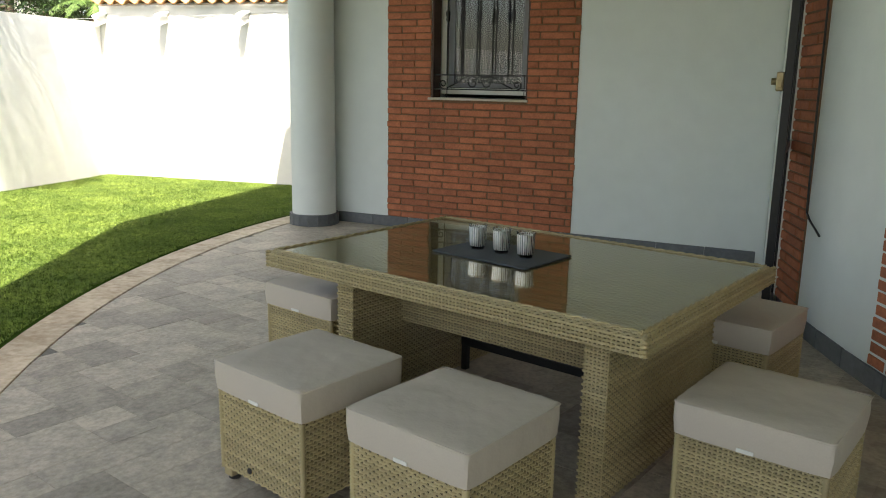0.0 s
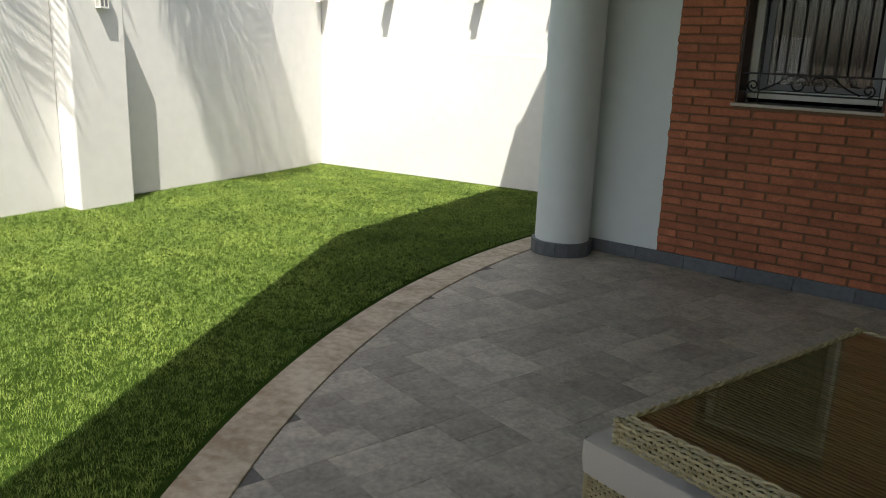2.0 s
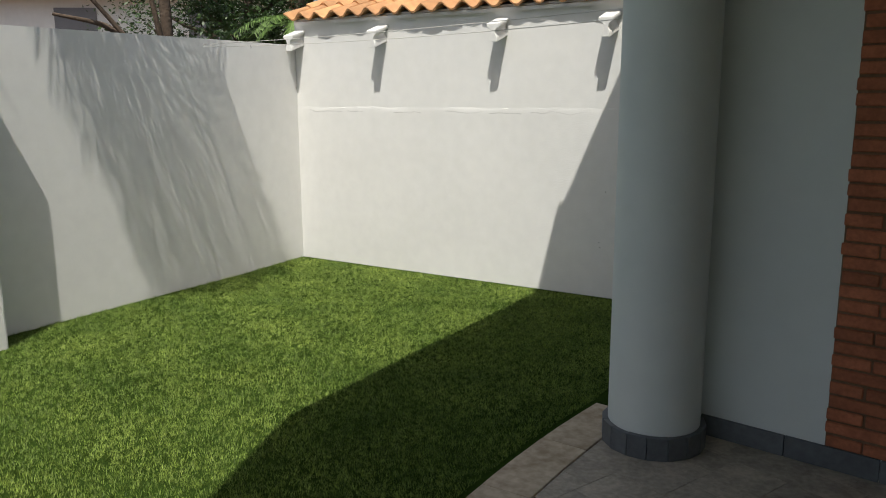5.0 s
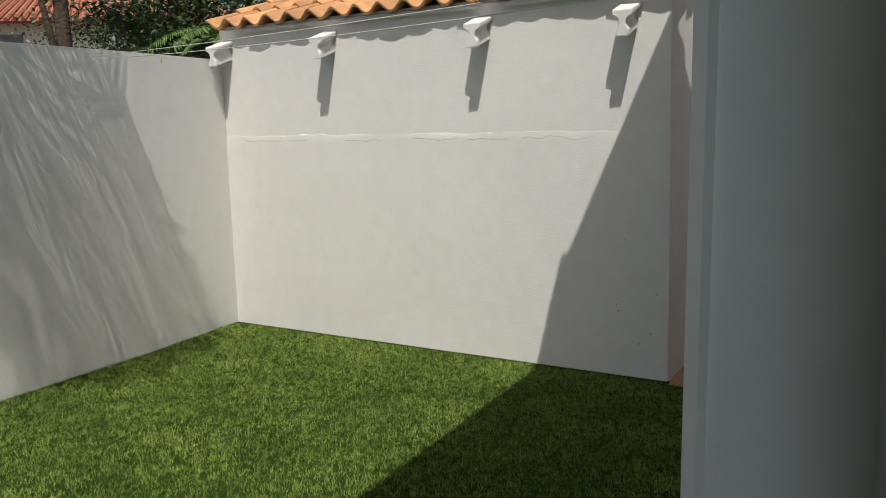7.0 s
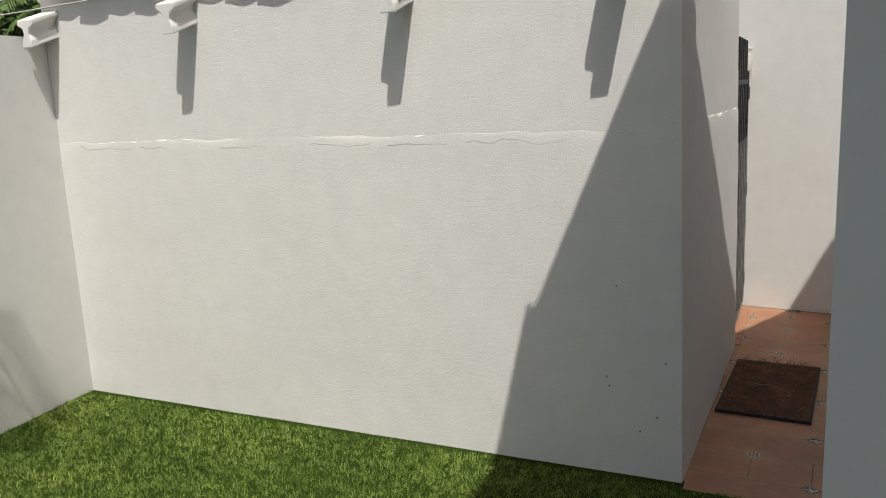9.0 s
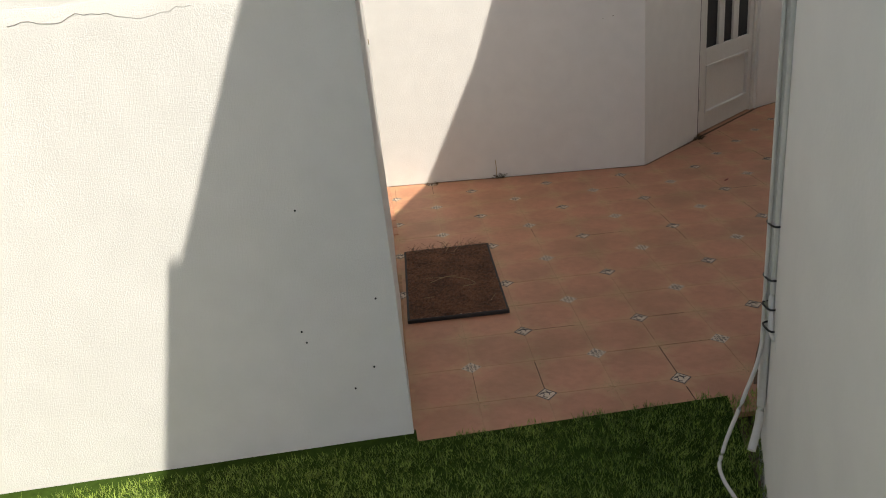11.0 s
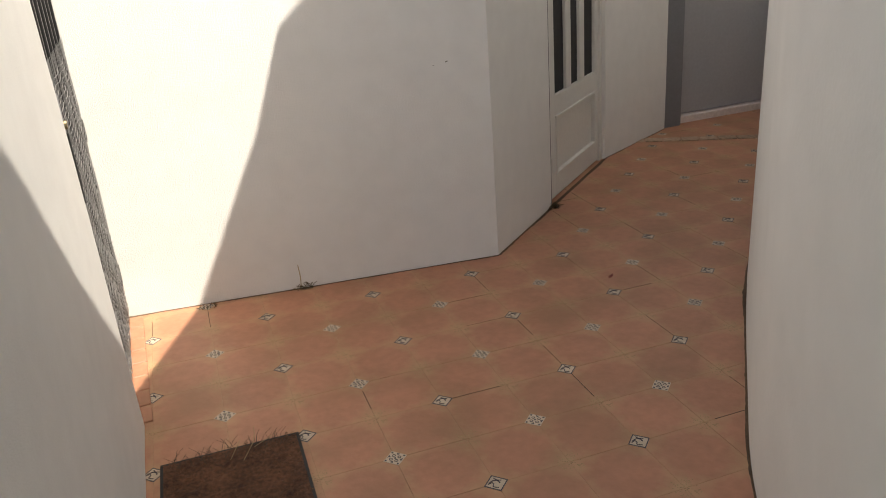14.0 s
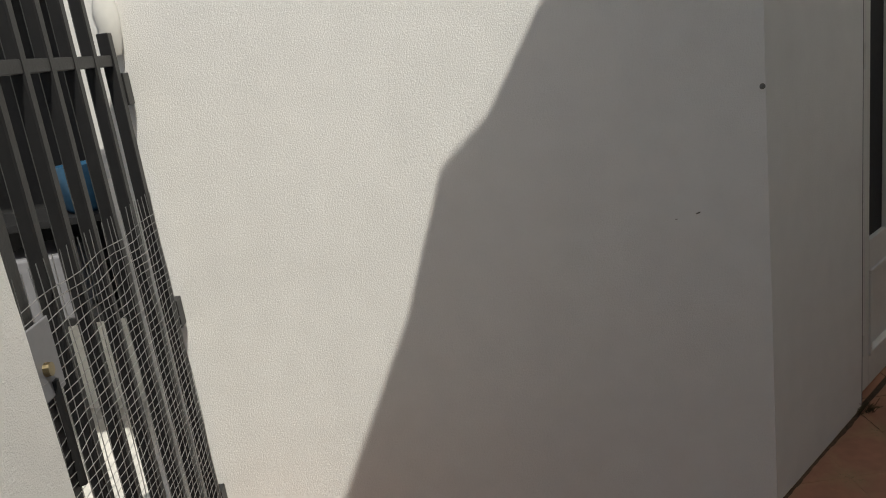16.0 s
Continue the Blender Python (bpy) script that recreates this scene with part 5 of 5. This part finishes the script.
def brick_panel(parent, m, u0, u1, z0, z1, hole=None):
    rows = int((z1 - z0) / CH)
    for j in range(rows):
        z = z0 + j * CH + random.uniform(-0.0015, 0.0015)
        u = u0 - (0.0 if j % 2 else BL * 0.5) + random.uniform(-0.012, 0.012)
        while u < u1 - 0.03:
            a, b = max(u, u0 + random.uniform(-0.006, 0.006)), min(u + BL, u1 + random.uniform(-0.006, 0.006))
            spans = [(a, b)]
            if hole and z + BH > hole[2] and z < hole[3]:
                spans = [(a, min(b, hole[0] + random.uniform(-0.004, 0.004))), (max(a, hole[1] + random.uniform(-0.004, 0.004)), b)]
            for p, q in spans:
                if q - p > 0.03:
                    ob = new("brick", brick_mesh(q - p, random.randrange(4)))
                    ob.parent = parent
                    ob.matrix_world = m @ pose(p, random.uniform(-0.0025, 0.0015), z, random.uniform(-0.6, 0.6), random.uniform(-0.35, 0.35), 0)
            u += BL + 0.011


bm = bmesh.new()
hole = (WIN_U0, WIN_U1, WIN_Z0 - 0.022, WIN_Z1)
box(bm, 0.0, -0.004, 0.10, hole[0], -0.0005, WALL_H)
box(bm, hole[1], -0.004, 0.10, 1.80, -0.0005, WALL_H)
box(bm, hole[0], -0.004, 0.10, hole[1], -0.0005, hole[2])
box(bm, hole[0], -0.004, hole[3], hole[1], -0.0005, WALL_H)
mo = part("mortar", bm, MORTAR, front)
brick_panel(front, FM, 0.0, 1.80, 0.104, 2.95, hole)
# brick strips of the porch side wall
for p, d, w in (((8.333, -4.02), (0.08, -0.46), 0.40), ((8.635, -5.22), (0.27, -0.78), 1.3)):
    mm = frame_m(p, d)
    bm = bmesh.new()
    box(bm, 0, -0.010, 0.10, w, 0.02, WALL_H)
    part("mortar", bm, MORTAR, side).matrix_world = mm
    brick_panel(side, mm @ pose(0, -0.008, 0), 0.0, w, 0.104, 2.3)

# ---- skirting tiles ----
def skirting(parent, p, d, length, z=0.0, tile=0.40):
    mm = frame_m(p, d)
    n = max(1, round(length / tile))
    for i in range(n):
        bm = bmesh.new()
        box(bm, length * i / n + 0.0015, -0.014, z, length * (i + 1) / n - 0.0015, -0.0005, 0.10 + random.uniform(-0.001, 0.001), 0.002, 1)
        t = part("skirting_tile", bm, SKIRT, parent)
        t.matrix_world = mm


skirting(front, (FM @ Vector((-0.55, -0.001, 0)))[:2], FRONT_U, 3.85)
pts = [tuple(p)[:2] for p in smooth_line([(x, y, 0) for x, y in SIDE], 3)]
for a, b in zip(pts, pts[1:]):
    d = (b[0] - a[0], b[1] - a[1])
    if -8 < a[1] < -3.9:
        skirting(side, (a[0] - 0.004, a[1]), d, math.hypot(*d) - 0.002)

# loose black cable on the porch side wall
bm = bmesh.new()
tube(bm, smooth_line([(8.375, -4.42, 2.6), (8.38, -4.44, 1.5), (8.385, -4.46, 0.78), (8.39, -4.50, 0.68), (8.42, -4.62, 0.62), (8.43, -4.68, 0.60)], 6), 0.006, 8)
tagged(shade(part("cable", bm, TIE), 60), "loose black cable hanging down the porch wall", "cable")

# ---- terrace tiles ----
from_c = lambda x, y: math.hypot(x - ARC_C[0], y - ARC_C[1])
TA = radians(69)
tu, tv = Vector((math.cos(TA), math.sin(TA))), Vector((math.sin(TA), -math.cos(TA)))
tile_meshes = {}
T0 = Vector((4.44, -5.13))
cells = []
for r in range(-4, 12):
    for c in range(-14, 14):
        lay = random.choice((((0, 0, 0.33, 0.25), (0.33, 0, 0.17, 0.25), (0, 0.25, 0.17, 0.25), (0.17, 0.25, 0.33, 0.25)), ((0, 0, 0.25, 0.17), (0.25, 0, 0.25, 0.33), (0, 0.17, 0.25, 0.33), (0.25, 0.33, 0.25, 0.17)), ((0, 0, 0.5, 0.17), (0, 0.17, 0.25, 0.33), (0.25, 0.17, 0.25, 0.17), (0.25, 0.34, 0.25, 0.16)), ((0, 0, 0.30, 0.33), (0.30, 0, 0.20, 0.17), (0.30, 0.17, 0.20, 0.16), (0, 0.33, 0.5, 0.17))))
        sh = 0.17 * (r % 3)
        for a, b, w, h in lay:
            cells.append((c * 0.5 + sh + a, r * 0.5 + b, w, h))
stuff = bmesh.new()
count = 0
near = []
for a, b, w, h in cells:
    ctr = T0 + tu * (a + w / 2) + tv * (b + h / 2)
    if from_c(*ctr) > ARC_R - ARC_W + 0.10 or ctr.x > 9.9 or ctr.y < -11 or ctr.y > -2.1 + (ctr.x - 4.4) * -0.14 + 0.1:
        continue
    near.append(((ctr - Vector((5.4, -5.4))).length, a, b, w, h, ctr))
near.sort(key=lambda q: q[0])
for i, (_, a, b, w, h, ctr) in enumerate(near):
    m = Matrix.Translation((*(T0 + tu * a + tv * b), 0)) @ Matrix(((tu.x, tv.x, 0, 0), (tu.y, tv.y, 0, 0), (0, 0, 1, 0), (0, 0, 0, 1)))
    g = 0.0007
    corner = [m @ Vector(p) for p in ((g, g, 0), (w - g, g, 0), (w - g, h - g, 0), (g, h - g, 0))]
    edge = max(from_c(p.x, p.y) for p in corner) > ARC_R - ARC_W - 0.003
    if i < 290 and not edge:
        key = (round(w, 2), round(h, 2))
        if key not in tile_meshes:
            bm = bmesh.new()
            box(bm, g, g, -0.02, w - g, h - g, 0.0, 0.0012, 1)
            me = bpy.data.meshes.new("tile")
            bm.to_mesh(me)
            bm.free()
            me.materials.append(STONE)
            tile_meshes[key] = me
        t = new("tile", tile_meshes[key])
        t.parent = terrace
        t.matrix_world = m @ pose(0, 0, random.uniform(-0.0006, 0.0006))
    else:
        if edge:
            q = [p for p in ((c.x, c.y) for c in corner)]
            rim, cut = ARC_R - ARC_W - 0.004, []
            for k in range(4):
                pa, pb = Vector(q[k]), Vector(q[(k + 1) % 4])
                da, db = from_c(*pa) - rim, from_c(*pb) - rim
                if da <= 0:
                    cut.append(tuple(pa))
                if (da < 0) != (db < 0):
                    cut.append(tuple(pa.lerp(pb, da / (da - db))))
            q = cut
            if len(q) < 3 or abs(sum(q[k][0] * q[(k + 1) % len(q)][1] - q[(k + 1) % len(q)][0] * q[k][1] for k in range(len(q)))) < 4e-4:
                continue
        else:
            q = [(p.x, p.y) for p in corner]
        lo = [stuff.verts.new((*p, -0.01)) for p in q]
        hi = [stuff.verts.new((*p, 0.0)) for p in q]
        stuff.faces.new(hi[::-1])
        for k in range(len(q)):
            stuff.faces.new((lo[k], hi[k], hi[(k + 1) % len(q)], lo[(k + 1) % len(q)]))
bmesh.ops.recalc_face_normals(stuff, faces=stuff.faces)
tagged(part("outer_tiles", stuff, STONE, terrace), kind="stuff")

# ---- passage tiles with inlays ----
PT, PX, PY = 0.2465, 4.4595, 1.0900
bm = bmesh.new()
h = PT / 2 - 0.0004
box(bm, -h, -h, -0.02, h, h, 0.0, 0.0006, 1)
ptile = bpy.data.meshes.new("tile")
bm.to_mesh(ptile)
bm.free()
ptile.materials.append(TERRA)


def inlay_meshes():
    out = {}
    for kind in ("figure", "lace"):
        bm = bmesh.new()
        box(bm, -0.028, -0.028, 0.0, 0.028, 0.028, 0.0012, 0, 1, pose(0, 0, 0, 0, 0, 45))
        me = bpy.data.meshes.new("inlay")
        k = len(bm.faces)
        if kind == "figure":
            for x0, y0, x1, y1 in ((-0.028, -0.028, 0.028, -0.0245), (-0.028, 0.0245, 0.028, 0.028), (-0.028, -0.0245, -0.0245, 0.0245), (0.0245, -0.0245, 0.028, 0.0245)):
                box(bm, x0, y0, 0.001, x1, y1, 0.0018, 0, 1, pose(0, 0, 0, 0, 0, 45))
            tube(bm, [(0.014 * math.cos(a) - 0.003, 0.014 * math.sin(a), 0.0012) for a in (0.3 * i - 0.4 for i in range(12))], 0.0022, 4)
            tube(bm, smooth_line([(-0.024, 0.002, 0.0012), (-0.014, 0.012, 0.0012), (-0.008, 0.0, 0.0012), (-0.014, -0.012, 0.0012), (0.0, -0.022, 0.0012)], 4), 0.0018, 4)
            tube(bm, smooth_line([(0.002, 0.024, 0.0012), (0.008, 0.012, 0.0012), (0.020, 0.006, 0.0012)], 4), 0.0018, 4)
        else:
            for a in range(4):
                turn = pose(0, 0, 0, 0, 0, 90 * a + 45)
                tube(bm, [turn @ Vector((0.010 + 0.0052 * math.cos(q), 0.010 + 0.0052 * math.sin(q), 0.0011)) for q in (0.7 * i for i in range(10))], 0.0014, 4)
                bm.faces.new([bm.verts.new(turn @ Vector(p)) for p in ((-0.007, 0.025, 0.0017), (0.0, 0.016, 0.0017), (0.007, 0.025, 0.0017))][::-1])
                box(bm, 0.019, 0.019, 0.001, 0.025, 0.025, 0.0017, 0, 1, turn)
            box(bm, -0.003, -0.003, 0.001, 0.003, 0.003, 0.0017, 0, 1, pose(0, 0, 0, 0, 0, 0))
        bm.faces.ensure_lookup_table()
        for f in bm.faces[k:]:
            f.material_index = 1
        bm.to_mesh(me)
        bm.free()
        me.materials.append(INLAY)
        me.materials.append(INK)
        out[kind] = me
    bm = bmesh.new()
    # worn print: four speckled lobes of sandy glaze
    for a in range(4):
        for _ in range(26):
            c, w = Vector((random.uniform(0.003, 0.046), random.gauss(0, 0.009), 0.0004)), random.uniform(0.001, 0.0035)
            t = random.uniform(0, 6.28)
            bm.faces.new([bm.verts.new(pose(0, 0, 0, 0, 0, 90 * a + 45) @ (c + Vector((w * math.cos(t + q), w * 0.7 * math.sin(t + q), 0)))) for q in (0, 1.3, 2.6, 4.2, 5.2)])
    me = bpy.data.meshes.new("inlay")
    bm.to_mesh(me)
    bm.free()
    me.materials.append(CLOVER)
    out["clover"] = me
    return out


INL = inlay_meshes()
PANG = -2.5


def in_passage(x, y, pad=0.16):
    if y < -0.17 or x < 3.36 or y > 4.5:
        return False
    for (xa, ya), (xb, yb) in zip(HOUSE, HOUSE[1:]):
        if ya <= y < yb and x > xa + (xb - xa) * (y - ya) / (yb - ya) + pad:
            return False
    if x < 5.23:
        return y < 2.95 - (x - 3.3) * 0.132 + pad
    if x < 6.63:
        return y < 2.69 + (x - 5.23) * 0.85 + pad
    return y < 3.886 + (x - 6.63) * 0.52 + pad


pr = pose(PX, PY, 0, 0, 0, PANG)
for i in range(-6, 22):
    for j in range(-6, 16):
        c = pr @ Vector(((i + 0.5) * PT, (j + 0.5) * PT, 0))
        if in_passage(c.x, c.y):
            t = new("tile", ptile)
            t.parent = passage
            t.matrix_world = pr @ pose((i + 0.5) * PT, (j + 0.5) * PT, random.uniform(-0.0005, 0.0005))
        c = pr @ Vector((i * PT, j * PT, 0))
        if in_passage(c.x, c.y, 0.0) and c.x > 3.46:
            kind = "clover" if (i + j) % 2 else ("lace" if i % 2 else "figure")
            t = new("inlay", INL[kind])
            t.parent = passage
            t.matrix_world = pr @ pose(i * PT, j * PT, 0.0002)

# dark soil in some of the joints
bm = bmesh.new()
for i in range(-5, 21):
    for j in range(-5, 15):
        for horiz in (0, 1):
            c = pr @ Vector(((i + (0.5 if horiz else 0)) * PT, (j + (0 if horiz else 0.5)) * PT, 0))
            if in_passage(c.x, c.y, 0.0) and c.x > 3.5 and random.random() < (0.13 if not horiz else 0.08):
                l, w = PT * random.uniform(0.25, 0.5), random.uniform(0.0008, 0.0020)
                a, b = (l, w) if horiz else (w, l)
                vs = [bm.verts.new(pr @ Vector(((i + (0.5 if horiz else 0)) * PT + x, (j + (0 if horiz else 0.5)) * PT + y, 0.0012))) for x, y in ((-a, -b), (a, -b), (a, b), (-a, b))]
                bm.faces.new(vs)
tagged(part("dirty_joint", bm, mat("joint_dirt", (0.075, 0.05, 0.03), 0.95, bump=0), passage), kind="stuff")

# earth and dust along the foot of the passage walls
bm = bmesh.new()
foot = [Vector((*PW0, 0)), Vector((*PW1, 0)), Vector((*PW2, 0)), Vector((7.42, 4.30, 0))]
runs = [(foot[k], foot[k + 1], 1) for k in range(3)]
hs = smooth_line([(x, y, 0) for x, y in HOUSE], 5)
runs += [(p, q, -1) for p, q in zip(hs, hs[1:]) if -0.05 < p.y < 3.0]
for p, q, sg in runs:
    d = (q - p).normalized()
    out = Vector((d.y, -d.x, 0)) * sg
    k = max(2, int((q - p).length / 0.02))
    rim = []
    for i in range(k + 1):
        c = p.lerp(q, i / k)
        w = 0.006 + 0.010 * max(0.0, noise.noise(c * 3.1) + 0.3) + 0.006 * abs(noise.noise(c * 21))
        rim.append((bm.verts.new(c + Vector((0, 0, 0.0015)) - out * 0.01), bm.verts.new(c + out * w + Vector((0, 0, 0.0015)))))
    for (a, b), (c, e) in zip(rim, rim[1:]):
        bm.faces.new((a, b, e, c))
tagged(part("foot_dirt", bm, mat("brown_dust", (0.15, 0.095, 0.055), 0.95, vary=0.3, grain=80, bump=0), passage), kind="stuff")

# ---- grass blades ----
rng = np.random.default_rng(4)
NT, NPER = 190000, 6
tx, ty = rng.uniform(0.0, 5.6, NT), -rng.beta(1.0, 1.25, NT) * 9.2
t_az, t_len = rng.uniform(0, 6.283, NT), rng.uniform(0.7, 1.25, NT)
gx = np.repeat(tx, NPER) + rng.normal(0, 0.0085, NT * NPER)
gy = np.repeat(ty, NPER) + rng.normal(0, 0.0085, NT * NPER)
t_az, t_len = np.repeat(t_az, NPER), np.repeat(t_len, NPER)
edge = ARC_C[0] - np.sqrt(np.maximum(0, (ARC_R + 0.006) ** 2 - (gy - ARC_C[1]) ** 2))
hx = np.interp(gy, [p[1] for p in HOUSE[:5]], [p[0] for p in HOUSE[:5]])
keep = np.where(gy < -2.05, gx < edge, (gx < hx) & (gy < -0.05 + 0.02 * np.sin(gx * 30) * (gx > 3.4)))
keep &= ~((gx < 0.37) & (gy < -3.19) & (gy > -3.76)) & ~((gx < 0.14) & (gy < -3.7))
keep &= (gx > 0.0) & (gy < -0.012)
gx, gy, t_az, t_len = gx[keep], gy[keep], t_az[keep], t_len[keep]
n = len(gx)
az, ln, lean = t_az + rng.normal(0, 0.9, n), t_len * rng.uniform(0.013, 0.025, n), rng.uniform(0.2, 0.9, n)
wd = rng.uniform(0.0009, 0.0016, n)
base = np.stack([gx, gy, np.full(n, 0.004)], 1)
side_v = np.stack([-np.sin(az), np.cos(az), np.zeros(n)], 1) * wd[:, None]
tip = base + np.stack([np.cos(az) * lean * ln, np.sin(az) * lean * ln, ln * 0.9], 1)
verts = np.stack([base - side_v, base + side_v, tip], 1).reshape(-1, 3)
me = bpy.data.meshes.new("grass")
me.vertices.add(3 * n)
me.vertices.foreach_set("co", verts.ravel())
me.loops.add(3 * n)
me.loops.foreach_set("vertex_index", np.arange(3 * n, dtype=np.int32))
me.polygons.add(n)
me.polygons.foreach_set("loop_start", np.arange(0, 3 * n, 3, dtype=np.int32))
me.update()
me.materials.append(BLADE)
g = tagged(new("grass", me), "short artificial grass blades", "grass", kind="stuff")
